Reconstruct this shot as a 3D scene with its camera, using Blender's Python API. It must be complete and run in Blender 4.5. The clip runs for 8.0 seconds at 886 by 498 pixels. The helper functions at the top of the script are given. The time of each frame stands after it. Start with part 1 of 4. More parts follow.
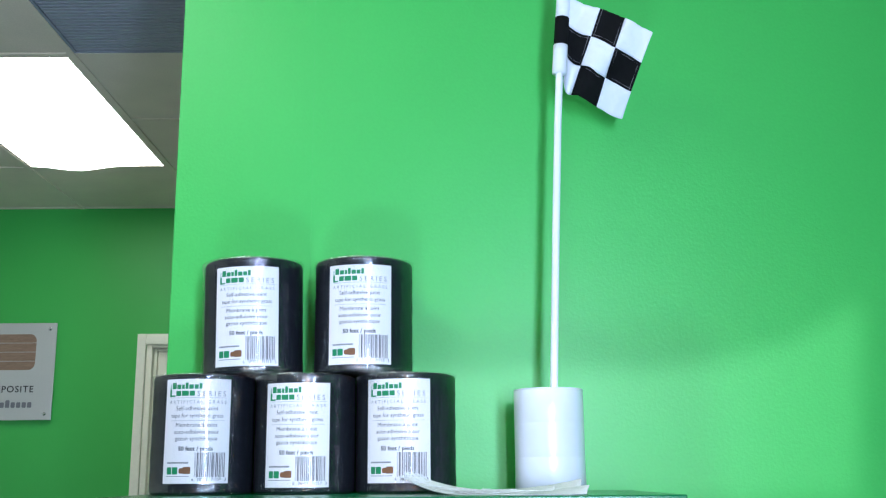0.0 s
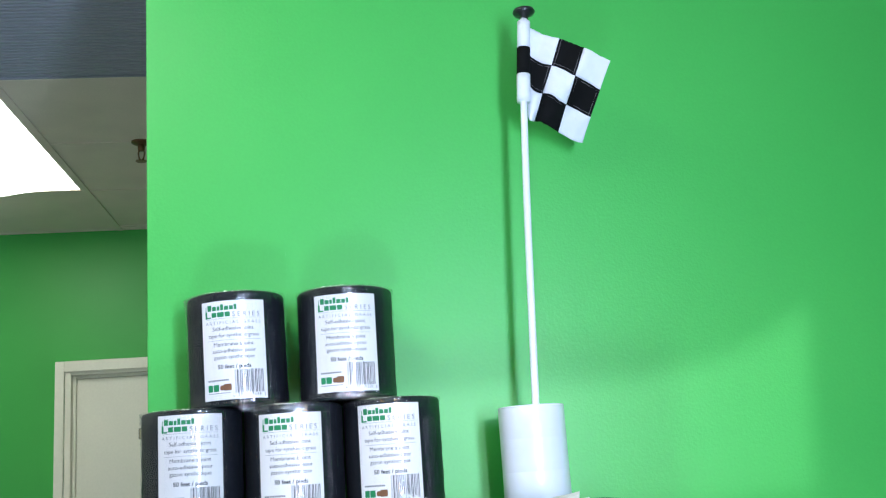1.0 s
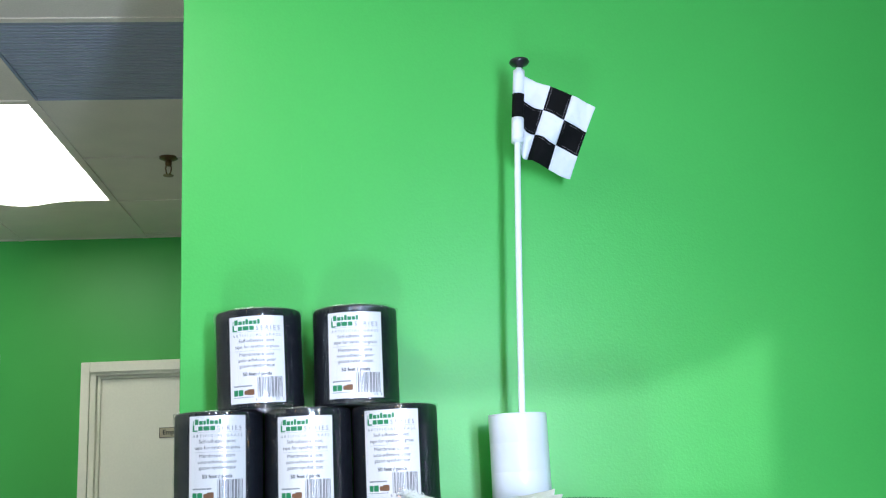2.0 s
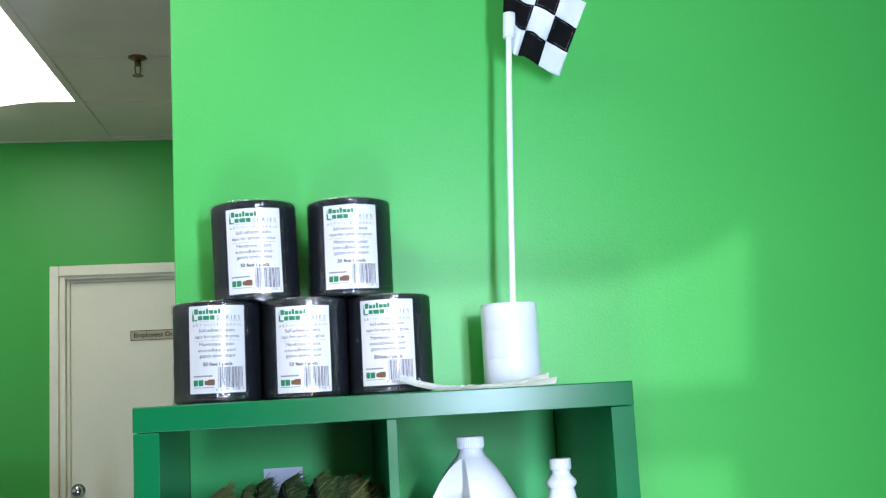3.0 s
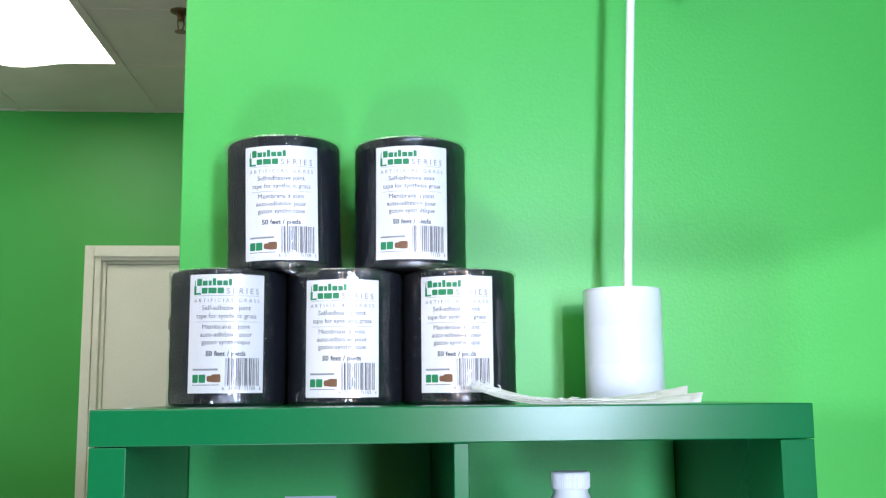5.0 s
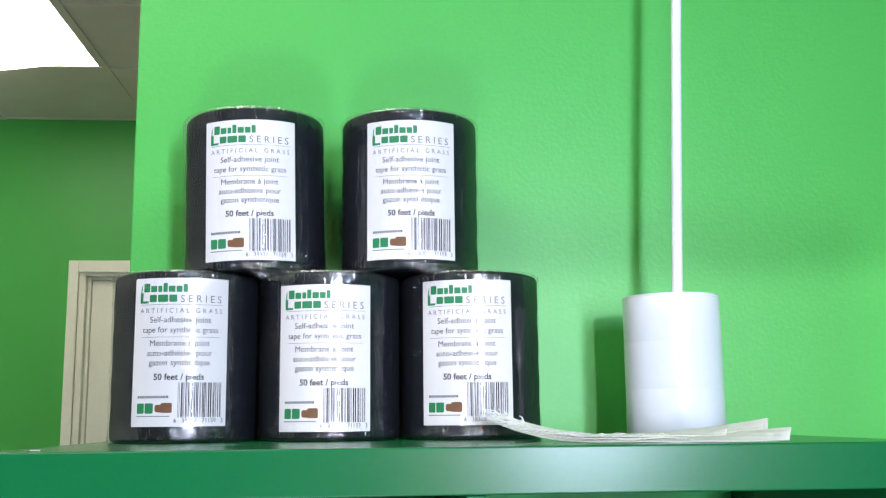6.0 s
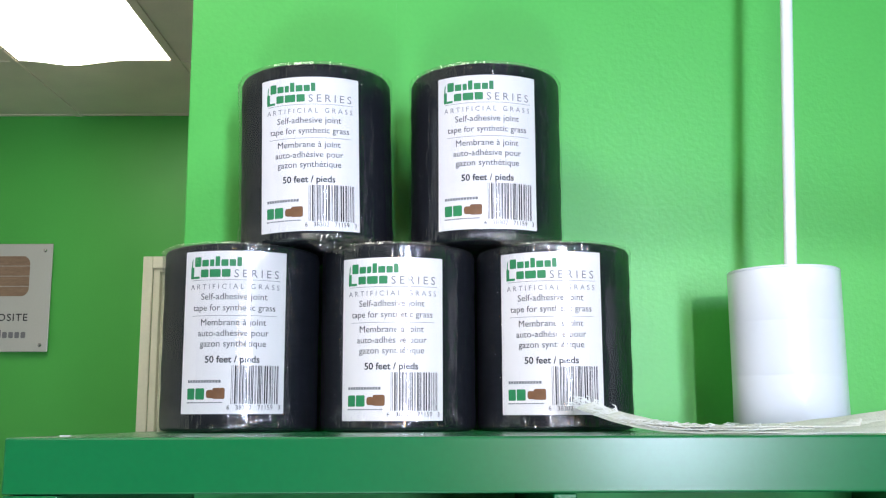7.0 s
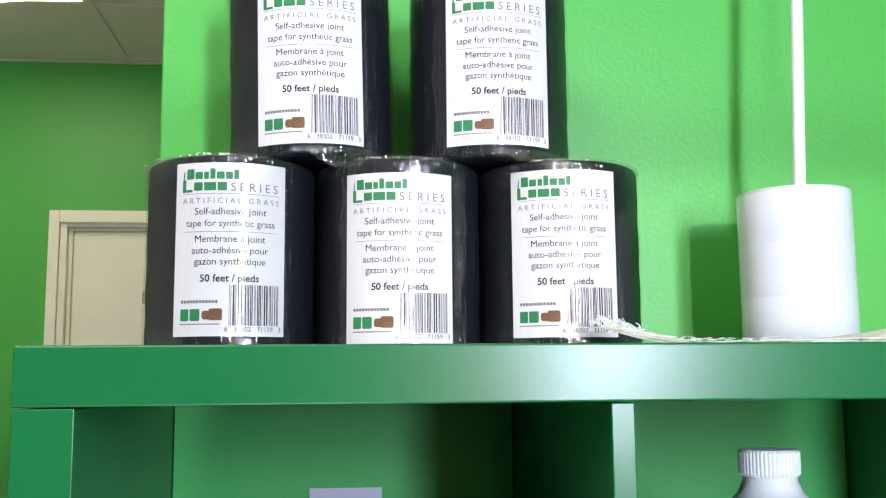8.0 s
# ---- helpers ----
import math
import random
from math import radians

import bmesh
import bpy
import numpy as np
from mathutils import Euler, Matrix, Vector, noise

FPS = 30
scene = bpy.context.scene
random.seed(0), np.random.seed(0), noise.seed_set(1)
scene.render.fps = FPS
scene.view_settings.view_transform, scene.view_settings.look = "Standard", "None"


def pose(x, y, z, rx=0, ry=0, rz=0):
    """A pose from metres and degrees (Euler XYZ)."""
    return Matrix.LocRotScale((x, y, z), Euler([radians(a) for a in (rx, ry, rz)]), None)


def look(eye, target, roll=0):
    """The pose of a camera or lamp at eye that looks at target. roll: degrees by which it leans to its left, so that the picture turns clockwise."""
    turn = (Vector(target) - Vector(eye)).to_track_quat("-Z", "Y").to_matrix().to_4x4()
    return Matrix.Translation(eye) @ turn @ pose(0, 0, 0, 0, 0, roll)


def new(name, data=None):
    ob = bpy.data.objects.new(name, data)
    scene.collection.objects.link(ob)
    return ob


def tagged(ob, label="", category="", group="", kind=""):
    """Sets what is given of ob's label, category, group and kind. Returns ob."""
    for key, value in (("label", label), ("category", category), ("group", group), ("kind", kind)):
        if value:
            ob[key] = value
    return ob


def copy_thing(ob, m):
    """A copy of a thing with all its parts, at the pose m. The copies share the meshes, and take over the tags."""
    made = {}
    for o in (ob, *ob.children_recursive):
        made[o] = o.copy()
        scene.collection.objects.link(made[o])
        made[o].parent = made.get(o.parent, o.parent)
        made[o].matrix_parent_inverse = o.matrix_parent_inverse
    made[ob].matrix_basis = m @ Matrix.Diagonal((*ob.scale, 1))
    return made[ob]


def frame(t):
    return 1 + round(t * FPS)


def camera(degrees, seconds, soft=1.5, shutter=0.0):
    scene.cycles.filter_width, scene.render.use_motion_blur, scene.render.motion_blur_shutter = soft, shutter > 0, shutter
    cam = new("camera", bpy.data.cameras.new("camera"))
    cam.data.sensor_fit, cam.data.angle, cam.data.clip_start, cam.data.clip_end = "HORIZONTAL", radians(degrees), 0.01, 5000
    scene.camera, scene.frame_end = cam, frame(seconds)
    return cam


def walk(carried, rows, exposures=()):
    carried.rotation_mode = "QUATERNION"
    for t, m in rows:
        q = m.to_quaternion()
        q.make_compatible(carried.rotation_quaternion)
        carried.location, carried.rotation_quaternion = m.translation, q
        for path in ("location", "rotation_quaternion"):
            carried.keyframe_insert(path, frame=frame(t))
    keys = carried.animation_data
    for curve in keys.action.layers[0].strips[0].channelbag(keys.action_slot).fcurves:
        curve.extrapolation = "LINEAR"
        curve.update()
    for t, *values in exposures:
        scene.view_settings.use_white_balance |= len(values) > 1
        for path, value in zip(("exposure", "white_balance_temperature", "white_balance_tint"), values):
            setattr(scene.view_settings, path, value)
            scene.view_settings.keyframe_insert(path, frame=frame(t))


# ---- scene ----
cam = camera(47.2, 8.0, 1.2)
PATH = [
    (0, (0.077, -1.661, 1.491), (0.09, 0.291, 1.926), -0.5),
    (0.5, (0.007, -1.632, 1.515), (0.121, 0.313, 1.966), -2.2),
    (1, (-0.058, -1.712, 1.516), (0.163, 0.227, 1.954), -4.0),
    (1.2, (-0.048, -1.786, 1.511), (0.157, 0.142, 2.0), -3.4),
    (2.3, (-0.058, -1.938, 1.494), (0.134, 0.01, 1.909), -2.7),
    (2.5, (-0.08, -1.942, 1.485), (0.126, 0.01, 1.869), -2.7),
    (3, (-0.123, -1.946, 1.468), (0.148, 0.016, 1.741), -3.1),
    (3.5, (-0.083, -1.885, 1.455), (0.179, 0.089, 1.643), -2.1),
    (4, (-0.019, -1.787, 1.464), (0.079, 0.201, 1.653), -0.8),
    (4.5, (-0.055, -1.643, 1.467), (0.016, 0.343, 1.696), 0.0),
    (4.7, (-0.092, -1.562, 1.471), (0.021, 0.417, 1.742), 0.1),
    (5.8, (-0.109, -1.26, 1.486), (0.079, 0.707, 1.792), -1.1),
    (6, (-0.086, -1.205, 1.489), (0.062, 0.762, 1.815), -0.6),
    (6.5, (-0.058, -1.13, 1.487), (-0.069, 0.842, 1.818), 0.0),
    (7, (-0.083, -1.089, 1.477), (-0.082, 0.884, 1.807), -0.2),
    (7.5, (-0.139, -1.045, 1.461), (-0.018, 0.927, 1.7562), -0.5),
    (8, (-0.184, -1.032, 1.438), (0.02, 0.94, 1.706), -0.5),
]
walk(cam, [(t, look(eye, target, roll)) for t, eye, target, roll in PATH], [(0.0, -0.02, 5150, 13), (0.8, 0.02, 5350, 14), (2.5, 0.08, 5450, 15), (3.5, 0.10, 5450, 16), (4.0, 0.12, 5450, 16), (4.7, 0.18, 5550, 16), (6.0, 0.04, 5800, 17), (7.0, 0.03, 5900, 17), (8.0, 0.18, 6150, 18)])

# ---- light ----
world = bpy.data.worlds.new("world")
scene.world = world
world.use_nodes = True
sky = world.node_tree.nodes.new("ShaderNodeTexSky")
sky.sky_type, sky.sun_disc = "NISHITA", False
sky.sun_elevation, sky.sun_rotation = radians(5), radians(178)
world.node_tree.links.new(sky.outputs[0], world.node_tree.nodes["Background"].inputs[0])
world.node_tree.nodes["Background"].inputs[1].default_value = 0.1

SUN_FROM = Vector((math.sin(radians(2)), -math.cos(radians(2)), math.tan(radians(5))))
sun = new("sun", bpy.data.lights.new("sun", "SUN"))
sun.data.energy, sun.data.angle, sun.data.color = 0.95, radians(1.5), (1.0, 0.97, 0.92)
sun.matrix_world = look(SUN_FROM * 10, (0, 0, 0))

FRONT = -2.15         # inner face of the shop front
CEIL = 2.8
WALL = 0.006          # face of the display wall


def front_lamp(name, x0, x1, z0, z1, watts, color, aim):
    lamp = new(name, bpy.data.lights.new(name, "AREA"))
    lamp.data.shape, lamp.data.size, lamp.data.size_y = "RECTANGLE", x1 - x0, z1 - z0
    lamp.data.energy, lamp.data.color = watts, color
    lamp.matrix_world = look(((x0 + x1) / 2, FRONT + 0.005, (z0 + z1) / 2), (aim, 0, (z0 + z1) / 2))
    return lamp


front_lamp("window_light", 0.335, 0.56, 1.34, 2.22, 58, (0.78, 0.88, 1.0), -1.2)
# Unseen low lamp, added to throw the rolls' faint shadows up the wall.
front_lamp("low_fill_light", -0.42, -0.14, 0.1, 0.38, 23, (0.80, 0.90, 1.0), -0.30)

# ---- materials ----


def material(name, color, rough=0.5, metal=0.0, vary=0.12, scale=8.0, grain=120.0, bump=0.1, coat=0.0, spec=0.5, stretch=(1, 1, 1), dist=0.002, shift=0.0):
    """A painted or moulded surface: colour varied at a broad and a fine scale, fine relief and uneven gloss."""
    m = bpy.data.materials.new(name)
    m.use_nodes = True
    nodes, links = m.node_tree.nodes, m.node_tree.links
    b = nodes["Principled BSDF"]
    co = nodes.new("ShaderNodeTexCoord")
    mp = nodes.new("ShaderNodeMapping")
    mp.inputs["Scale"].default_value = stretch
    links.new(co.outputs["Object"], mp.inputs["Vector"])
    broad, fine = nodes.new("ShaderNodeTexNoise"), nodes.new("ShaderNodeTexNoise")
    broad.inputs["Scale"].default_value, broad.inputs["Detail"].default_value = scale, 4
    fine.inputs["Scale"].default_value, fine.inputs["Detail"].default_value = grain, 3
    links.new(mp.outputs[0], broad.inputs["Vector"])
    links.new(mp.outputs[0], fine.inputs["Vector"])
    mix = nodes.new("ShaderNodeMath")
    mix.operation = "ADD"
    links.new(broad.outputs["Fac"], mix.inputs[0])
    links.new(fine.outputs["Fac"], mix.inputs[1])
    ramp = nodes.new("ShaderNodeMapRange")
    ramp.inputs["From Min"].default_value, ramp.inputs["From Max"].default_value = 0.6, 1.4
    ramp.inputs["To Min"].default_value, ramp.inputs["To Max"].default_value = 1 - vary, 1 + vary
    links.new(mix.outputs[0], ramp.inputs["Value"])
    hsv = nodes.new("ShaderNodeHueSaturation")
    hsv.inputs["Color"].default_value = (*color, 1)
    links.new(ramp.outputs[0], hsv.inputs["Value"])
    if shift:
        info = nodes.new("ShaderNodeNewGeometry")
        hr = nodes.new("ShaderNodeMapRange")
        hr.inputs["To Min"].default_value, hr.inputs["To Max"].default_value = 0.5 - shift, 0.5 + shift
        links.new(info.outputs["Random Per Island"], hr.inputs["Value"])
        links.new(hr.outputs[0], hsv.inputs["Hue"])
    links.new(hsv.outputs[0], b.inputs["Base Color"])
    rr = nodes.new("ShaderNodeMapRange")
    rr.inputs["To Min"].default_value, rr.inputs["To Max"].default_value = max(rough - 0.06, 0.02), min(rough + 0.06, 1)
    links.new(broad.outputs["Fac"], rr.inputs["Value"])
    links.new(rr.outputs[0], b.inputs["Roughness"])
    b.inputs["Metallic"].default_value = metal
    b.inputs["Coat Weight"].default_value = coat
    b.inputs["Coat Roughness"].default_value = 0.15
    b.inputs["Specular IOR Level"].default_value = spec
    if bump:
        bp = nodes.new("ShaderNodeBump")
        bp.inputs["Strength"].default_value, bp.inputs["Distance"].default_value = bump, dist
        links.new(fine.outputs["Fac"], bp.inputs["Height"])
        links.new(bp.outputs[0], b.inputs["Normal"])
    return m


GREEN = material("green_wall_paint", (0.085, 0.45, 0.073), 0.44, spec=0.42, vary=0.04, scale=3, grain=190, bump=0.2, dist=0.0015)
LAMINATE = material("green_laminate", (0.006, 0.125, 0.033), 0.25, spec=0.40, vary=0.05, scale=5, grain=300, bump=0.006)
BACKING = material("green_back_panel", (0.056, 0.42, 0.10), 0.5, spec=0.35, vary=0.06, scale=6, grain=160, bump=0.15, dist=0.0012)
WHITE_PAINT = material("white_door_paint", (0.89, 0.87, 0.71), 0.45, vary=0.04, scale=4, grain=90, bump=0.06)
TILE = material("ceiling_tile", (0.76, 0.67, 0.53), 0.9, vary=0.08, scale=6, grain=160, bump=0.3)
GREYWALL = material("grey_wall_paint", (0.16, 0.16, 0.17), 0.6, vary=0.05, scale=4, grain=120, bump=0.1)
VENT = material("grey_vent_metal", (0.30, 0.31, 0.35), 0.5, vary=0.06, scale=6, grain=60, bump=0.03)
VINYL = material("floor_vinyl", (0.40, 0.38, 0.35), 0.5, vary=0.12, scale=2, grain=40, bump=0.05)
TAPE = material("black_tape", (0.010, 0.011, 0.015), 0.5, vary=0.25, scale=30, grain=40, bump=0.15, stretch=(1, 1, 8), dist=0.001, spec=0.15)
CARD = material("cardboard_core", (0.32, 0.22, 0.13), 0.8, vary=0.15, scale=20, grain=200)
PAPER = material("label_paper", (0.74, 0.705, 0.71), 0.5, vary=0.02, scale=15, grain=200, bump=0.02)
INK = material("black_ink", (0.012, 0.012, 0.015), 0.55, vary=0.1, scale=60, bump=0)
GREY_INK = material("grey_ink", (0.16, 0.16, 0.175), 0.55, vary=0.1, scale=60, bump=0)
GREEN_INK = material("green_ink", (0.02, 0.20, 0.07), 0.5, vary=0.1, scale=60, bump=0)
BROWN_INK = material("brown_ink", (0.17, 0.075, 0.03), 0.5, vary=0.25, scale=90, bump=0)
CUP = material("white_cup_plastic", (0.70, 0.72, 0.77), 0.3, vary=0.02, scale=10, grain=60, bump=0.02, coat=0.3)
POLE = material("white_pole_plastic", (0.82, 0.82, 0.84), 0.3, vary=0.02, scale=10, grain=60, bump=0.02)
WHITE_CLOTH = material("white_cloth", (0.78, 0.77, 0.82), 0.85, vary=0.05, scale=14, grain=60, bump=0.45, dist=0.004)
BLACK_CLOTH = material("black_cloth", (0.006, 0.006, 0.006), 0.9, spec=0.12, vary=0.2, scale=14, grain=900, bump=0.25, dist=0.0006)
THREAD = material("pale_thread", (0.20, 0.17, 0.18), 0.8, vary=0.1, scale=40, bump=0)
BLACK = material("black_plastic", (0.012, 0.012, 0.013), 0.3, vary=0.2, scale=20, bump=0.02, coat=0.2)
NAVY = material("navy_board", (0.012, 0.014, 0.03), 0.5, vary=0.2, scale=6, bump=0.05)
JUG = material("white_jug_plastic", (0.62, 0.63, 0.64), 0.36, vary=0.02, scale=10, grain=90, bump=0.03)
CHROME = material("chrome", (0.55, 0.56, 0.57), 0.12, 1.0, vary=0.05, scale=10, bump=0)
BRASS = material("dull_brass", (0.20, 0.12, 0.06), 0.4, 0.9, vary=0.2, scale=40, bump=0.05)
OLIVE = material("olive_lid", (0.10, 0.11, 0.05), 0.3, vary=0.1, scale=20, bump=0.02)
BEIGE = material("beige_plate", (0.50, 0.45, 0.30), 0.4, vary=0.05, scale=20, bump=0.02)
ACRYLIC = material("silver_sign_face", (0.50, 0.50, 0.465), 0.2, vary=0.03, scale=4, bump=0, coat=0.4)
WOOD = material("wood_board", (0.26, 0.17, 0.11), 0.55, vary=0.25, scale=9, grain=60, bump=0.1, stretch=(1, 8, 8))
WOVEN = material("woven_backing", (0.64, 0.64, 0.58), 0.85, vary=0.12, scale=40, grain=700, bump=0.6, dist=0.0008)
FRAY = material("frayed_fibre", (0.75, 0.75, 0.73), 0.7, vary=0.1, scale=40, bump=0)
TURF_BACK = material("turf_backing", (0.008, 0.008, 0.007), 0.9, vary=0.3, scale=40, grain=300, bump=0.5)
BLADE_DARK = material("dark_turf_blade", (0.040, 0.068, 0.018), 0.6, vary=0.45, scale=60, grain=220, bump=0, spec=0.25, shift=0.03)
BLADE_OLIVE = material("olive_turf_blade", (0.125, 0.138, 0.038), 0.6, vary=0.45, scale=60, grain=220, bump=0, spec=0.25, shift=0.03)
BLADE = material("turf_blade", (0.062, 0.1, 0.024), 0.6, vary=0.45, scale=60, grain=220, bump=0, spec=0.25, shift=0.03)
THATCH = material("turf_thatch", (0.20, 0.17, 0.065), 0.65, vary=0.4, scale=60, grain=220, bump=0, shift=0.02)
BLUE = material("blue_plastic", (0.02, 0.035, 0.20), 0.35, vary=0.1, scale=20, bump=0)
LEAF_INK = material("green_print", (0.07, 0.15, 0.03), 0.45, vary=0.5, scale=160, grain=300, bump=0, stretch=(1, 1, 0.15))
CARD_WHITE = material("white_card", (0.62, 0.64, 0.78), 0.6, vary=0.03, scale=20, bump=0.02)


def film_material():
    """Clear shrink wrap: see-through, glossy, finely crinkled towards the two rims."""
    m = bpy.data.materials.new("shrink_wrap")
    m.use_nodes = True
    nodes, links = m.node_tree.nodes, m.node_tree.links
    nodes.remove(nodes["Principled BSDF"])
    clear, gloss = nodes.new("ShaderNodeBsdfTransparent"), nodes.new("ShaderNodeBsdfGlossy")
    gloss.inputs["Roughness"].default_value = 0.05
    fres, mix, cap = nodes.new("ShaderNodeFresnel"), nodes.new("ShaderNodeMixShader"), nodes.new("ShaderNodeMath")
    fres.inputs["IOR"].default_value = 1.5
    cap.operation = "MINIMUM"
    cap.inputs[1].default_value = 0.08
    co, split = nodes.new("ShaderNodeTexCoord"), nodes.new("ShaderNodeSeparateXYZ")
    links.new(co.outputs["Object"], split.inputs[0])
    off = nodes.new("ShaderNodeMath")
    off.operation = "SUBTRACT"
    off.inputs[1].default_value = 0.088
    links.new(split.outputs["Z"], off.inputs[0])
    far = nodes.new("ShaderNodeMath")
    far.operation = "ABSOLUTE"
    links.new(off.outputs[0], far.inputs[0])
    mask = nodes.new("ShaderNodeMapRange")
    mask.inputs["From Min"].default_value, mask.inputs["From Max"].default_value = 0.062, 0.086
    mask.inputs["To Min"].default_value, mask.inputs["To Max"].default_value = 0.05, 1.0
    links.new(far.outputs[0], mask.inputs["Value"])
    tex, bp = nodes.new("ShaderNodeTexNoise"), nodes.new("ShaderNodeBump")
    tex.noise_type = "RIDGED_MULTIFRACTAL"
    tex.inputs["Scale"].default_value, tex.inputs["Detail"].default_value = 300, 3
    bp.inputs["Distance"].default_value = 0.0022
    flank, slack, most = nodes.new("ShaderNodeMath"), nodes.new("ShaderNodeMapRange"), nodes.new("ShaderNodeMath")
    flank.operation, most.operation = "ABSOLUTE", "MAXIMUM"
    links.new(split.outputs["X"], flank.inputs[0])
    slack.inputs["From Min"].default_value, slack.inputs["From Max"].default_value = 0.050, 0.068
    slack.inputs["To Min"].default_value, slack.inputs["To Max"].default_value = 0.0, 0.6
    links.new(flank.outputs[0], slack.inputs["Value"])
    links.new(mask.outputs[0], most.inputs[0])
    links.new(slack.outputs[0], most.inputs[1])
    links.new(most.outputs[0], bp.inputs["Strength"])
    pull = nodes.new("ShaderNodeMapping")
    pull.inputs["Scale"].default_value = (1, 1, 0.16)
    pull.inputs["Rotation"].default_value = (radians(20), radians(32), 0)
    links.new(co.outputs["Object"], pull.inputs["Vector"])
    links.new(pull.outputs[0], tex.inputs["Vector"])
    links.new(tex.outputs["Fac"], bp.inputs["Height"])
    links.new(bp.outputs[0], gloss.inputs["Normal"])
    links.new(fres.outputs[0], cap.inputs[0])
    layers, total = nodes.new("ShaderNodeMath"), nodes.new("ShaderNodeMath")
    layers.operation, total.operation = "MULTIPLY", "ADD"
    layers.inputs[1].default_value = 0.09      # gathered film lies in several layers
    links.new(mask.outputs[0], layers.inputs[0])
    links.new(layers.outputs[0], total.inputs[0])
    links.new(cap.outputs[0], total.inputs[1])
    links.new(total.outputs[0], mix.inputs[0])
    links.new(clear.outputs[0], mix.inputs[1])
    links.new(gloss.outputs[0], mix.inputs[2])
    links.new(mix.outputs[0], nodes["Material Output"].inputs["Surface"])
    return m


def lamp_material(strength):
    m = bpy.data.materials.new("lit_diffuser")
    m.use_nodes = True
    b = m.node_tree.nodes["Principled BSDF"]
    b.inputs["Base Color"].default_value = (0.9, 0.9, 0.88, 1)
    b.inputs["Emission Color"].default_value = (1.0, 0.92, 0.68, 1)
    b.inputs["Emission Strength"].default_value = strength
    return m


FILM = film_material()
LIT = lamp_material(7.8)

# ---- builders ----


def mesh_of(name, bm, mat, smooth=False):
    me = bpy.data.meshes.new(name)
    bmesh.ops.recalc_face_normals(bm, faces=bm.faces)
    bm.to_mesh(me)
    bm.free()
    me.materials.append(mat)
    if smooth:
        me.shade_smooth()
    return me


def link(name, me, parent=None, label=""):
    ob = new(name, me)
    ob.parent = parent
    if label:
        tagged(ob, label)
    return ob


def part(name, bm, mat, parent=None, label="", smooth=False):
    return link(name, mesh_of(name, bm, mat, smooth), parent, label)


def thing(name, place, label, category, group="", turn=(0, 0, 0)):
    ob = new(name)
    ob.empty_display_size = 0.05
    ob.matrix_basis = pose(*place, *turn)
    return tagged(ob, label, category, group)


def box(bm, x0, x1, y0, y1, z0, z1, bevel=0.0, segments=2):
    r = bmesh.ops.create_cube(bm, size=1)
    vs = r["verts"]
    bmesh.ops.scale(bm, vec=(x1 - x0, y1 - y0, z1 - z0), verts=vs)
    bmesh.ops.translate(bm, vec=((x0 + x1) / 2, (y0 + y1) / 2, (z0 + z1) / 2), verts=vs)
    if bevel:
        bmesh.ops.bevel(bm, geom=list({e for v in vs for e in v.link_edges}), offset=bevel, segments=segments, affect="EDGES", profile=0.5)
    return bm


def boxed(*args, **kw):
    return box(bmesh.new(), *args, **kw)


def lathe(profile, steps=48, warp=None):
    """A turned form from (radius, height) pairs; warp may push each point."""
    bm = bmesh.new()
    rings = []
    for r, z in profile:
        ring = []
        for k in range(steps):
            a = 2 * math.pi * k / steps
            p = Vector((r * math.sin(a), -r * math.cos(a), z))
            ring.append(bm.verts.new(warp(p) if warp else p))
        rings.append(ring)
    for lo, hi in zip(rings, rings[1:]):
        for k in range(steps):
            bm.faces.new((lo[k], lo[(k + 1) % steps], hi[(k + 1) % steps], hi[k]))
    bm.faces.new(rings[0])
    bm.faces.new(rings[-1])
    return bm


def sheet(fn, nu, nv):
    """An open grid through fn(u, v), u and v from 0 to 1."""
    bm = bmesh.new()
    g = [[bm.verts.new(fn(i / nu, j / nv)) for j in range(nv + 1)] for i in range(nu + 1)]
    for i in range(nu):
        for j in range(nv):
            bm.faces.new((g[i][j], g[i + 1][j], g[i + 1][j + 1], g[i][j + 1]))
    return bm


def thick_sheet(fn, nu, nv, thickness):
    bm = sheet(fn, nu, nv)
    bmesh.ops.recalc_face_normals(bm, faces=bm.faces)
    bmesh.ops.solidify(bm, geom=bm.faces[:], thickness=thickness)
    return bm


def tube(bm, points, radius, steps=8):
    rings = []
    for n, p in enumerate(points):
        p = Vector(p)
        a, b = Vector(points[max(n - 1, 0)]), Vector(points[min(n + 1, len(points) - 1)])
        q = (b - a).to_track_quat("Z", "Y")
        rings.append([bm.verts.new(p + q @ Vector((radius * math.cos(2 * math.pi * k / steps), radius * math.sin(2 * math.pi * k / steps), 0))) for k in range(steps)])
    for lo, hi in zip(rings, rings[1:]):
        for k in range(steps):
            bm.faces.new((lo[k], lo[(k + 1) % steps], hi[(k + 1) % steps], hi[k]))
    bm.faces.new(rings[0])
    bm.faces.new(rings[-1])
    return bm


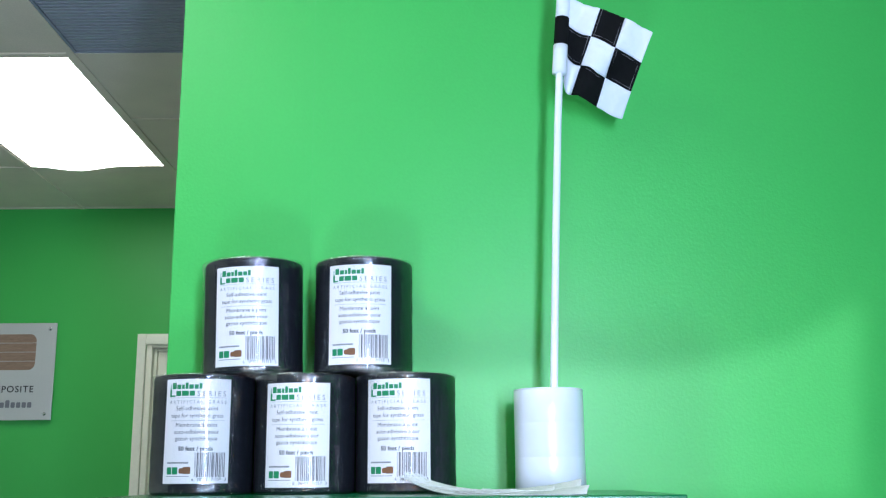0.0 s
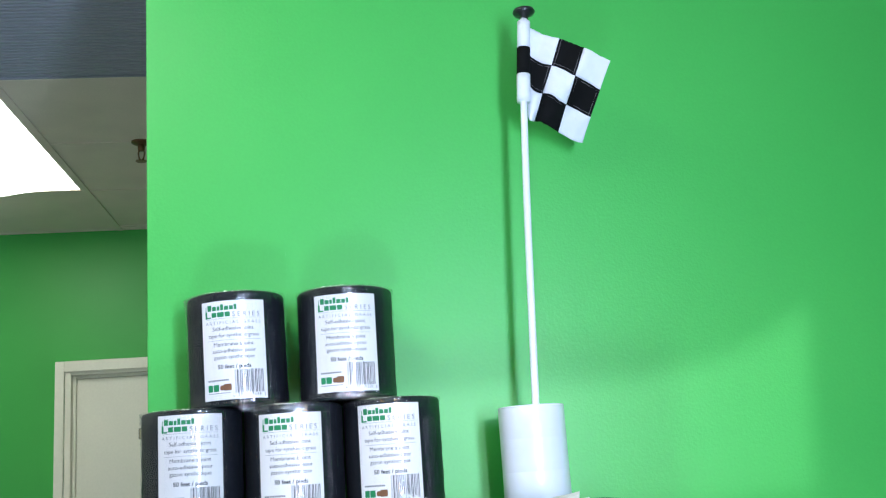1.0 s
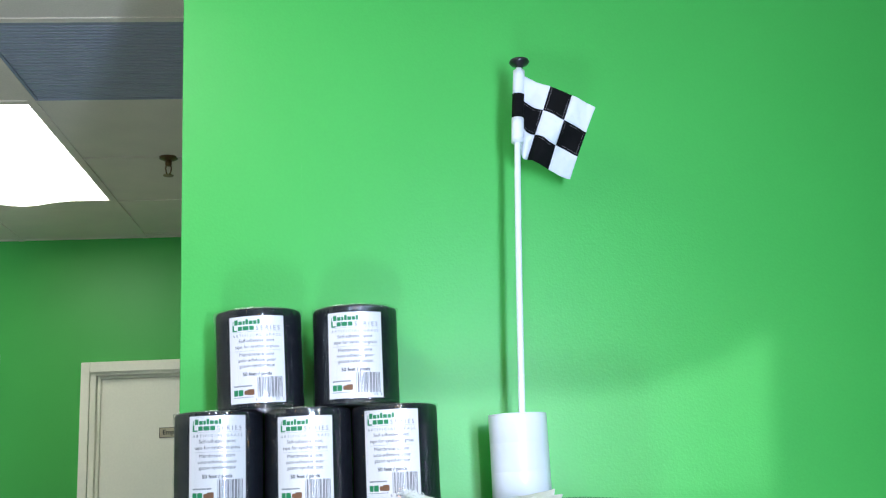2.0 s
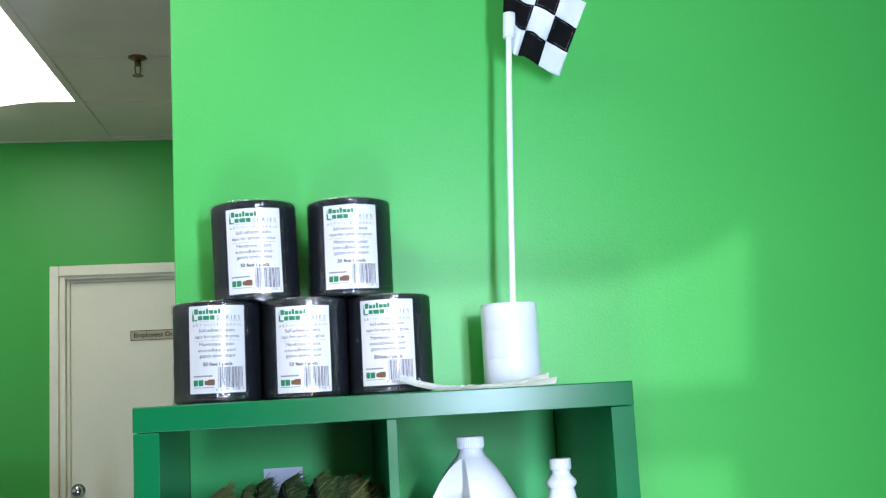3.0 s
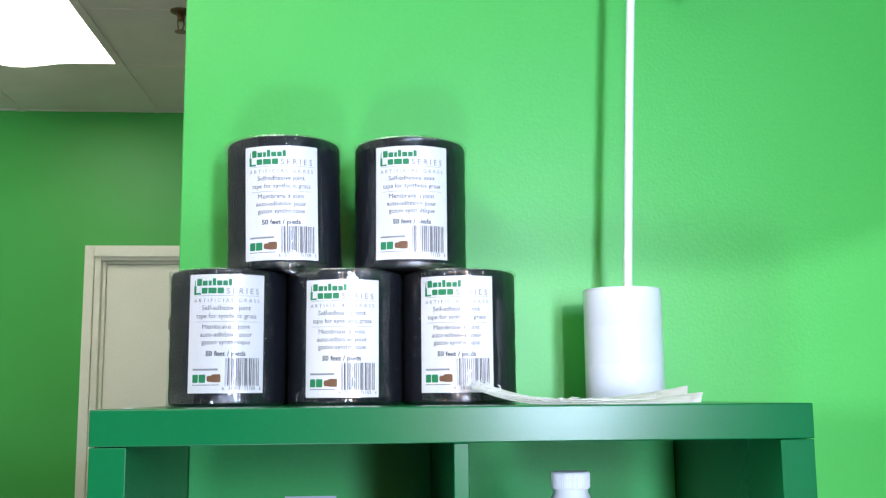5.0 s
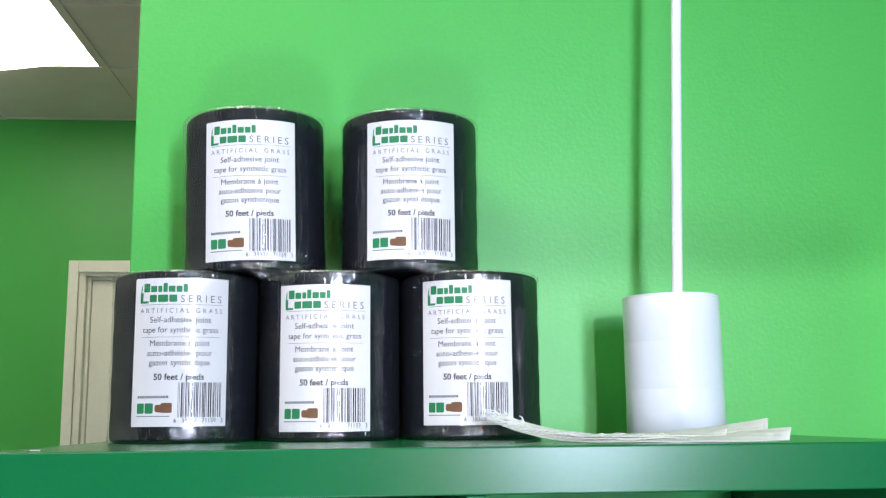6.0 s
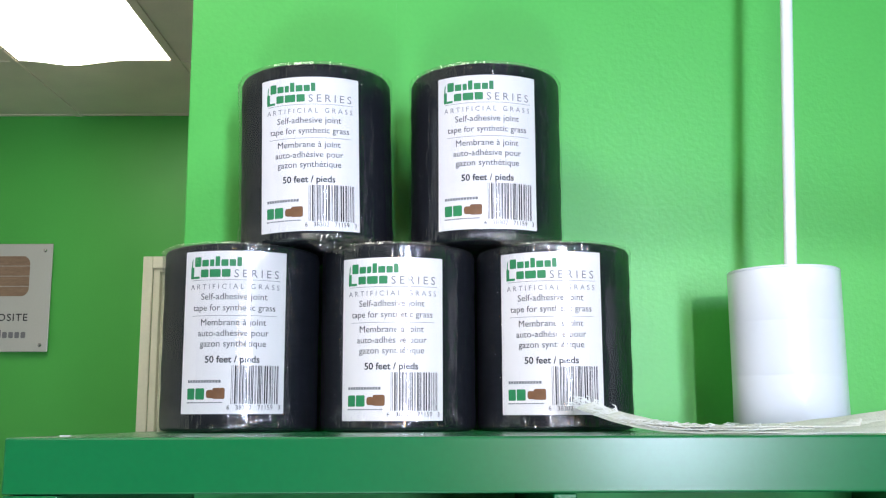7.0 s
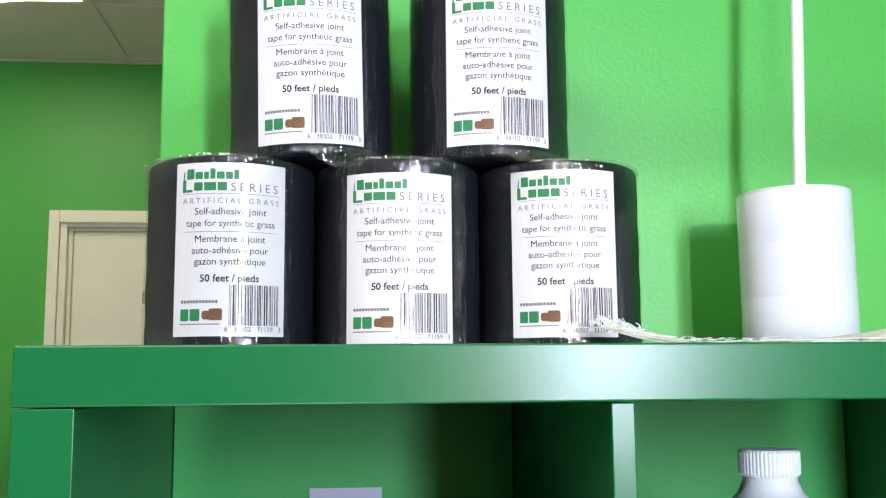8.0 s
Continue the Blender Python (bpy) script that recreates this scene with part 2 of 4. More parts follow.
def lettering(text, width, bold=0.0, spacing=1.0):
    """Letters in the built-in font as flat triangles: points scaled to the given width, base line at 0, centred."""
    cu = bpy.data.curves.new("letters", "FONT")
    cu.body, cu.size, cu.offset, cu.space_character, cu.resolution_u = text, 1, bold, spacing, 3
    ob = new("letters", cu)
    dg = bpy.context.evaluated_depsgraph_get()
    dg.update()
    me = bpy.data.meshes.new_from_object(ob.evaluated_get(dg))
    pts = [v.co.copy() for v in me.vertices]
    faces = [tuple(p.vertices) for p in me.polygons]
    bpy.data.objects.remove(ob)
    bpy.data.meshes.remove(me)
    bpy.data.curves.remove(cu)
    lo, hi = min(p.x for p in pts), max(p.x for p in pts)
    s = width / (hi - lo)
    return [((p.x - (lo + hi) / 2) * s, p.y * s) for p in pts], faces


def laid(pts, faces, put):
    """A mesh of flat points (u, v) laid on a surface by put(u, v)."""
    bm = bmesh.new()
    vs = [bm.verts.new(put(u, v)) for u, v in pts]
    for f in faces:
        try:
            bm.faces.new([vs[i] for i in f])
        except ValueError:
            pass
    return bm


def patches(rects, put, step=0.006):
    """Flat rectangles (u0, u1, v0, v1) laid on a surface, cut fine enough to follow it."""
    bm = bmesh.new()
    for u0, u1, v0, v1 in rects:
        n = max(1, int((u1 - u0) / step))
        cols = [(bm.verts.new(put(u0 + (u1 - u0) * i / n, v0)), bm.verts.new(put(u0 + (u1 - u0) * i / n, v1))) for i in range(n + 1)]
        for a, b in zip(cols, cols[1:]):
            bm.faces.new((a[0], b[0], b[1], a[1]))
    return bm


def rounded(u0, u1, v0, v1, r, n=5):
    """The outline of a rounded rectangle."""
    pts = []
    for cx, cy, a0 in ((u1 - r, v1 - r, 0), (u0 + r, v1 - r, 90), (u0 + r, v0 + r, 180), (u1 - r, v0 + r, 270)):
        for k in range(n + 1):
            a = radians(a0 + 90 * k / n)
            pts.append((cx + r * math.cos(a), cy + r * math.sin(a)))
    return pts


def shapes(outlines, put):
    bm = bmesh.new()
    for o in outlines:
        bm.faces.new([bm.verts.new(put(u, v)) for u, v in o])
    return bm


# ---- the room ----
LEFT, RIGHT, BACK = -3.3, 2.3, 3.22


def structure(name, bm, mat, label, category, smooth=False):
    return tagged(part(name, bm, mat, None, "", smooth), label, category, "", "structure")


structure("floor", boxed(LEFT - 0.1, RIGHT + 0.1, FRONT - 0.1, BACK + 0.1, -0.1, 0), VINYL, "grey vinyl floor of the shop", "floor")
structure("ground", boxed(-60, 60, -60, 60, -0.3, -0.12), VINYL, "pale paving outside the shop", "ground")

bm = boxed(-0.367, RIGHT, WALL, WALL + 0.12, 0, CEIL + 0.02, bevel=0.002)
box(bm, -0.1365, -0.1345, WALL - 0.0006, WALL + 0.002, 0, CEIL)
structure("wall_display", bm, GREEN, "bright green painted wall behind the display shelf", "wall")

DOOR_X0, DOOR_X1, DOOR_Z = -1.325, -0.41, 2.122
bm = boxed(LEFT, DOOR_X0, BACK, BACK + 0.12, 0, CEIL + 0.02)
box(bm, DOOR_X1, RIGHT, BACK, BACK + 0.12, 0, CEIL + 0.02)
box(bm, DOOR_X0, DOOR_X1, BACK, BACK + 0.12, DOOR_Z, CEIL + 0.02)
structure("wall_back", bm, GREEN, "green painted back wall with a door", "wall")
# Never in view; its pale colour is chosen to bounce light onto the back and ceiling.
structure("wall_left", boxed(LEFT - 0.1, LEFT, FRONT, BACK, 0, CEIL + 0.02), WHITE_PAINT, "unseen side wall, off-white to bounce light", "wall")
structure("wall_right", boxed(RIGHT, RIGHT + 0.1, FRONT, BACK, 0, CEIL + 0.02), GREEN, "green painted side wall", "wall")

# Unseen shop front: tall transom window cut to the sun patches, low opening added.
bm = bmesh.new()
for x0, x1, z0, z1 in ((LEFT, -0.70, 0, CEIL), (-0.70, -0.10, 0, 0.03), (-0.70, -0.10, 0.44, CEIL), (-0.10, 0.87, 0, 0.45), (-0.10, 0.05, 0.45, 1.498),
                       (-0.10, 0.87, 1.498, 1.638), (-0.10, 0.87, 2.0, CEIL), (0.87, RIGHT, 0, CEIL), (0.782, 0.87, 0.45, 1.498)):
    box(bm, x0, x1, FRONT - 0.1, FRONT, z0, z1)
# added head and leaning side, outlined to trim the sun patch on the wall
outline = [(-0.0995, 1.999), (-0.0995, 1.85), (0.49, 1.85), (0.61, 1.862), (0.72, 1.89), (0.80, 1.925), (0.862, 1.965), (0.827, 1.6385), (0.8695, 1.6385), (0.8695, 1.999)]
near = [bm.verts.new((x, FRONT - 0.05, z)) for x, z in outline]
far = [bm.verts.new((x, FRONT - 0.03, z)) for x, z in outline]
bm.faces.new(near)
bm.faces.new(far[::-1])
for k in range(len(outline)):
    bm.faces.new((near[k - 1], near[k], far[k], far[k - 1]))
structure("wall_front", bm, GREYWALL, "unseen grey front wall, openings cut to shape the sun patches", "wall")

# Suspended ceiling: tiles between proud bars, with gaps left for the light and the vent.
GX, GY = -1.07, 1.34
bm = bmesh.new()
xs = [GX + 0.61 * k for k in range(-4, 7)]
for x0, x1 in zip(xs, xs[1:]):
    lamp_column = abs(x1 - GX) < 0.01
    left_columns = x1 < GX + 0.01
    ys = [GY + (1.2 if left_columns else 0.605) * k for k in (range(-5, 3) if left_columns else range(-9, 5))]
    for y0, y1 in zip(ys, ys[1:]):
        y0, y1 = max(y0, FRONT), min(y1, BACK)
        if y1 - y0 < 0.02 or (lamp_column and abs(y0 - GY) < 0.01):
            continue
        if abs(x0 - GX) < 0.01 and (abs(y1 - GY) < 0.01 or -1.7 < y0 < -0.5):
            continue
        box(bm, x0 + 0.008, x1 - 0.008, y0 + 0.008, y1 - 0.008, CEIL, CEIL + 0.016, bevel=0.003, segments=1)
    for y in ys:
        if FRONT < y < BACK and not (abs(x0 - GX) < 0.01 and abs(y + 1.08) < 0.01):
            box(bm, x0, x1, y - 0.012, y + 0.012, CEIL - 0.004, CEIL + 0.004)
for x in xs:
    if LEFT < x < RIGHT:
        box(bm, x - 0.012, x + 0.012, FRONT, BACK, CEIL - 0.006, CEIL + 0.003)
box(bm, LEFT, RIGHT, FRONT, BACK, CEIL + 0.09, CEIL + 0.14)
box(bm, LEFT, RIGHT, BACK - 0.02, BACK - 0.001, CEIL - 0.004, CEIL + 0.02)
structure("ceiling", bm, TILE, "off-white suspended ceiling of square tiles in a metal grid", "ceiling")

# Door in the back wall.
door = tagged(new("door_1"), "closed off-white painted door in a wide frame", "door", "", "structure")
door.location = (0, BACK, 0)
part("door_leaf", boxed(DOOR_X0 + 0.047, DOOR_X1 - 0.047, 0.045, 0.085, 0.01, DOOR_Z - 0.035, bevel=0.003), WHITE_PAINT, door)
for name, b in (("casing", (DOOR_X0 - 0.04, DOOR_X0 + 0.002, -0.018, -0.001, 0, DOOR_Z + 0.045)),
                ("casing", (DOOR_X1 - 0.012, DOOR_X1 + 0.04, -0.018, -0.001, 0, DOOR_Z + 0.045)),
                ("casing", (DOOR_X0 + 0.0025, DOOR_X1 - 0.0125, -0.018, -0.001, DOOR_Z - 0.006, DOOR_Z + 0.045)),
                ("jamb", (DOOR_X0 + 0.001, DOOR_X0 + 0.03, 0.0, 0.12, 0, DOOR_Z - 0.001)),
                ("jamb", (DOOR_X1 - 0.03, DOOR_X1 - 0.001, 0.0, 0.12, 0, DOOR_Z - 0.001)),
                ("jamb", (DOOR_X0 + 0.0305, DOOR_X1 - 0.0305, 0.0, 0.12, DOOR_Z - 0.02, DOOR_Z - 0.001)),
                ("door_stop", (DOOR_X0 + 0.0305, DOOR_X0 + 0.046, 0.03, 0.1, 0, DOOR_Z - 0.021)),
                ("door_stop", (DOOR_X0 + 0.0465, DOOR_X1 - 0.0465, 0.03, 0.1, DOOR_Z - 0.034, DOOR_Z - 0.021))):
    part(name, boxed(*b, bevel=0.003), WHITE_PAINT, door)
knob = part("door_knob", lathe([(0.001, -0.052), (0.018, -0.051), (0.027, -0.043), (0.029, -0.033), (0.024, -0.022), (0.012, -0.016), (0.011, -0.006), (0.033, -0.005), (0.033, 0)], 32), CHROME, door, "round chrome door knob", True)
knob.matrix_basis = pose(-1.245, 0.044, 1.075, -90)
plate = part("name_plate", boxed(-0.993, -0.743, 0.040, 0.0445, 1.787, 1.837, bevel=0.0015), BEIGE, door, "beige engraved plate with dark lettering")
pts, faces = lettering("Employees Only", 0.215, bold=0.02)
part("lettering", laid(pts, faces, lambda u, v: Vector((-0.868 + u, 0.0392, 1.803 + v))), INK, plate)
part("rim", patches([(-0.993, -0.743, 1.787, 1.790), (-0.993, -0.743, 1.834, 1.837), (-0.993, -0.990, 1.791, 1.833)], lambda u, v: Vector((u, 0.0394, v))), INK, plate)

# ---- ceiling fittings ----
def sag(u, v):
    x, y = (u - 0.5) * 0.575, (v - 0.5) * 1.165
    dip = 0.02 * math.exp(-((u - 0.36) / 0.2) ** 2) * (0.35 + 0.65 * v ** 3)
    return Vector((x, y, 0.002 - dip))


light = thing("ceiling_light", (GX - 0.305, GY + 0.6, CEIL), "lit fluorescent ceiling panel with a sagging white diffuser", "ceiling light", "ceiling panels")
bm = bmesh.new()
for b in ((-0.297, -0.283, -0.592, 0.592), (0.283, 0.297, -0.592, 0.592), (-0.282, 0.282, -0.592, -0.58), (-0.282, 0.282, 0.58, 0.592)):
    box(bm, *b, -0.003, 0.08)
part("frame", bm, TILE, light)
part("diffuser", thick_sheet(sag, 24, 24, 0.003), LIT, light, "glowing white plastic diffuser", True)
# Unseen second panel, added to brighten the display wall's upper left.
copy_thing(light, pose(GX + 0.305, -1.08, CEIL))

vent = thing("ceiling_vent", (GX + 0.305, GY - 0.3025, CEIL), "grey ribbed metal air grille set in the ceiling", "air vent")
bm = bmesh.new()
for b in ((-0.297, -0.285, -0.294, 0.294), (0.285, 0.297, -0.294, 0.294), (-0.2845, 0.2845, -0.294, -0.282), (-0.2845, 0.2845, 0.282, 0.294)):
    box(bm, *b, -0.003, 0.02)
part("frame", bm, VENT, vent)
part("backing", boxed(-0.284, 0.284, -0.2815, 0.2815, 0.012, 0.016), VENT, vent)
slat_mesh = mesh_of("slat", boxed(-0.284, 0.284, -0.0075, 0.0075, 0, 0.008, bevel=0.002, segments=1), VENT)
for k in range(28):
    s = link("slat", slat_mesh, vent)
    s.location.y = -0.271 + k * 0.02007

sprinkler = thing("fire_sprinkler", (-0.735, 1.95, CEIL), "dull brass pendent fire sprinkler under the ceiling", "sprinkler")
part("escutcheon", lathe([(0.001, -0.012), (0.02, -0.012), (0.036, -0.004), (0.038, 0.0)], 24), BRASS, sprinkler, "", True)
part("body", lathe([(0.010, -0.034), (0.013, -0.03), (0.013, -0.012), (0.010, -0.011)], 12), BRASS, sprinkler, "", True)
bm = bmesh.new()
for s in (-1, 1):
    tube(bm, [(s * 0.008, 0, -0.03), (s * 0.011, 0, -0.045), (s * 0.008, 0, -0.062), (s * 0.003, 0, -0.07)], 0.003, 6)
part("arms", bm, BRASS, sprinkler, "", True)
part("deflector", lathe([(0.001, -0.076), (0.020, -0.075), (0.021, -0.073), (0.004, -0.069)], 16), BRASS, sprinkler)

# ---- wall sign ----
sign = thing("wall_sign", (-2.05, BACK - 0.028, 1.76), "silver acrylic wall sign with an inset wood sample", "sign")
part("panel", boxed(-0.3, 0.3, 0, 0.008, 0, 0.462, bevel=0.003), ACRYLIC, sign)
for sx in (-0.27, 0.268):
    for sz in (0.028, 0.432):
        standoff = part("standoff", lathe([(0.001, -0.006), (0.006, -0.006), (0.008, -0.003), (0.008, 0.027)], 16), CHROME, sign, "small chrome standoff", True)
        standoff.matrix_basis = pose(sx, 0, sz, -90)
for k in range(4):
    z0 = 0.235 + 0.0435 * k
    o = [(u, v) for u, v in rounded(-0.22, 0.207, 0.235, 0.409, 0.035, 8)]
    o = [(u, min(max(v, z0 + 0.0012), z0 + 0.0423)) for u, v in o]
    clean = [p for n, p in enumerate(o) if (abs(p[0] - o[n - 1][0]) + abs(p[1] - o[n - 1][1])) > 1e-5]
    bm = shapes([clean], lambda u, v: Vector((u, -0.001, v)))
    r = bmesh.ops.extrude_face_region(bm, geom=bm.faces[:])
    bmesh.ops.translate(bm, vec=(0, 0.0005, 0), verts=[g for g in r["geom"] if isinstance(g, bmesh.types.BMVert)])
    part("wood_board", bm, WOOD, sign, "weathered brown board sample")
pts, faces = lettering("COMPOSITE", 0.262, bold=0.012, spacing=1.15)
part("lettering", laid(pts, faces, lambda u, v: Vector((0.078 + u, -0.0008, 0.131 + v))), INK, sign)
logo = [rounded(0.055 + k * 0.026, 0.055 + k * 0.026 + 0.020, 0.058, 0.058 + h, 0.005, 3) for k, h in enumerate((0.026, 0.036, 0.026, 0.026, 0.026, 0.026))]
part("logo", shapes(logo, lambda u, v: Vector((u, -0.0008, v))), GREY_INK, sign, "grey logo drawn as plain shapes")

# ---- desk behind the wall's end ----
desk = thing("desk", (-1.75, 2.2, 0), "dark office desk behind the wall", "desk")
part("desktop", boxed(-0.95, 0.95, -0.35, 0.35, 0.71, 0.74, bevel=0.003), NAVY, desk)
for sx in (-0.93, 0.91):
    part("side_panel", boxed(sx, sx + 0.02, -0.33, 0.33, 0, 0.7095), NAVY, desk)
monitor = thing("computer_monitor", (-1.62, 1.98, 0.74), "black computer monitor seen from behind", "monitor", turn=(0, 0, 8))
part("housing", boxed(-0.29, 0.29, -0.02, 0.02, 0.06, 0.315, bevel=0.008), BLACK, monitor)
part("slot", boxed(0.02, 0.2, -0.0225, -0.0205, 0.262, 0.27), NAVY, monitor)
part("neck", boxed(-0.03, 0.03, 0.0, 0.03, 0.012, 0.12), BLACK, monitor)
part("foot", boxed(-0.11, 0.11, -0.08, 0.09, 0, 0.0115, bevel=0.003), BLACK, monitor)
crate = thing("storage_box", (-1.36, 2.1, 0.74), "dark navy box with an olive top edge on the desk", "box")
part("body", boxed(-0.42, 0.225, -0.035, 0.035, 0, 0.262, bevel=0.003), NAVY, crate)
part("lid", boxed(-0.425, 0.23, -0.04, 0.04, 0.2625, 0.27, bevel=0.002), OLIVE, crate, "dull olive lid")
bottle = thing("water_bottle", (-1.09, 2.06, 0.74), "clear and blue plastic bottle on the desk", "bottle")
part("body", lathe([(0.03, 0), (0.034, 0.005), (0.034, 0.19), (0.028, 0.21)], 24), BLUE, bottle, "", True)
part("cap", lathe([(0.028, 0.2105), (0.03, 0.215), (0.03, 0.255), (0.026, 0.26)], 24), VENT, bottle, "grey cap", True)
cable = thing("cable", (-1.0, 2.0, 0.74), "thin black cable looped on the desk", "cable")
part("loop", tube(bmesh.new(), [(-0.06, 0, 0.005), (-0.03, 0, 0.16), (0.01, 0, 0.20), (0.05, 0, 0.17), (0.075, 0, 0.09), (0.08, 0, 0.004)], 0.004), BLACK, cable, "", True)
dispenser = thing("white_dispenser", (-0.905, 1.96, 0.74), "small white faceted plastic dispenser on the desk", "dispenser")
part("body", lathe([(0.030, 0), (0.031, 0.004), (0.029, 0.16), (0.016, 0.2)], 8), JUG, dispenser)
part("head", lathe([(0.014, 0.2005), (0.027, 0.212), (0.029, 0.228), (0.02, 0.246), (0.006, 0.25)], 8), JUG, dispenser)

# ---- the cube shelf ----
TOP, W, D, T = 1.465, 0.3825, 0.39, 0.038
CELL, BAR = 0.3355, 0.016
shelf = thing("cube_shelf", (0, WALL - 0.001 - D / 2, 0), "glossy green laminate cube shelf standing against the wall", "shelf")
part("top_board", boxed(-W, W, -D / 2, D / 2, TOP - T, TOP, bevel=0.0015), LAMINATE, shelf)
part("bottom_board", boxed(-W, W, -D / 2, D / 2, 0, T, bevel=0.0015), LAMINATE, shelf)
for s in (-1, 1):
    a, b = sorted((s * (W - 0.0007), s * (W - T)))
    part("side_board", boxed(a, b, -D / 2 + 0.0005, D / 2, T + 0.0005, TOP - T - 0.0008, bevel=0.0008), LAMINATE, shelf)
part("upright", boxed(-BAR / 2, BAR / 2, -D / 2 + 0.004, D / 2, T + 0.0005, TOP - T - 0.0005, bevel=0.001), LAMINATE, shelf)
FLOOR1 = TOP - T - CELL
for k in range(3):
    z = FLOOR1 - k * (CELL + BAR)
    for a, b in ((-W + T + 0.0005, -BAR / 2 - 0.0005), (BAR / 2 + 0.0005, W - T - 0.0005)):
        part("shelf_board", boxed(a, b, -D / 2 + 0.004, D / 2, z - BAR, z, bevel=0.001), LAMINATE, shelf)

for k in range(4):
    high = TOP - T - 0.0012 - k * (CELL + BAR)
    low = max(high - CELL + 0.002, T + 0.001)
    for a, b in ((-W + T + 0.0008, -BAR / 2 - 0.0008), (BAR / 2 + 0.0008, W - T - 0.0008)):
        part("back_panel", boxed(a, b, D / 2 - 0.006, D / 2 - 0.002, low, high), BACKING, shelf, "satin green back panel")

# ---- rolls of joint tape ----
R, H = 0.0765, 0.176
LAB_W, LAB_H, LAB_Z = 0.101, 0.1515, 0.0145


def on_roll(off):
    return lambda u, v: Vector(((R + off) * math.sin(u / (R + off)), -(R + off) * math.cos(u / (R + off)), LAB_Z + v))


def row(frac):
    return LAB_H * (1 - frac)


def fx(f):
    return (f - 0.5) * LAB_W


body_profile = [(0.036, 0.001), (R - 0.006, 0.0), (R - 0.0015, 0.0015), (R, 0.005)] + [(R + 0.0003 * math.sin(k * 1.7), 0.005 + k * (H - 0.010) / 14) for k in range(1, 14)] + [(R, H - 0.005), (R - 0.0015, H - 0.0015), (R - 0.006, H), (0.036, H - 0.001)]
ROLL_MESH = mesh_of("roll", lathe(body_profile, 72), TAPE, True)
CORE_MESH = mesh_of("core", lathe([(0.030, 0.0015), (0.0355, 0.0012), (0.0355, H - 0.0012), (0.030, H - 0.0015)], 40), CARD, True)
LABEL_MESH = mesh_of("label", sheet(lambda a, b: on_roll(0.0006)((a - 0.5) * LAB_W, b * LAB_H), 20, 2), PAPER, True)
flat = on_roll(0.00085)


def line_mesh(name, text, width, base, mat, bold=0.0, spacing=1.0, centre=0.5):
    pts, faces = lettering(text, width * LAB_W, bold, spacing)
    return mesh_of(name, laid([(u + fx(centre), v + row(base)) for u, v in pts], faces, flat), mat)


def bars(f0, f1, r0, r1, widths):
    total, x, out = sum(widths), f0, []
    for n, w in enumerate(widths):
        d = (f1 - f0) * w / total
        if n % 2 == 0:
            out.append((fx(x), fx(x + d), row(r1), row(r0)))
        x += d
    return out


rng = random.Random(4)
code = [rng.choice((1, 1, 2, 3)) for _ in range(59)]
# plain blocks that stand for the two-line brand mark and the maker's mark: (left, right, top, foot)
MARK = ((0.107, 0.176, 0.036, 0.096), (0.187, 0.254, 0.054, 0.096), (0.266, 0.308, 0.054, 0.096), (0.320, 0.364, 0.035, 0.096),
        (0.376, 0.443, 0.054, 0.096), (0.454, 0.513, 0.054, 0.096), (0.524, 0.566, 0.040, 0.096),
        (0.066, 0.100, 0.100, 0.172), (0.1005, 0.162, 0.157, 0.172), (0.176, 0.254, 0.115, 0.164), (0.266, 0.372, 0.115, 0.164), (0.384, 0.464, 0.115, 0.164))
MAKER = ((0.072, 0.152, 0.845, 0.913), (0.162, 0.252, 0.845, 0.913))


def mark_mesh(name, pieces):
    """Rounded blocks laid on the label."""
    out = [rounded(fx(f0), fx(f1), row(r1), row(r0), min(fx(f1) - fx(f0), row(r0) - row(r1)) * 0.12) for f0, f1, r0, r1 in pieces]
    return mesh_of(name, shapes(out, flat), GREEN_INK)


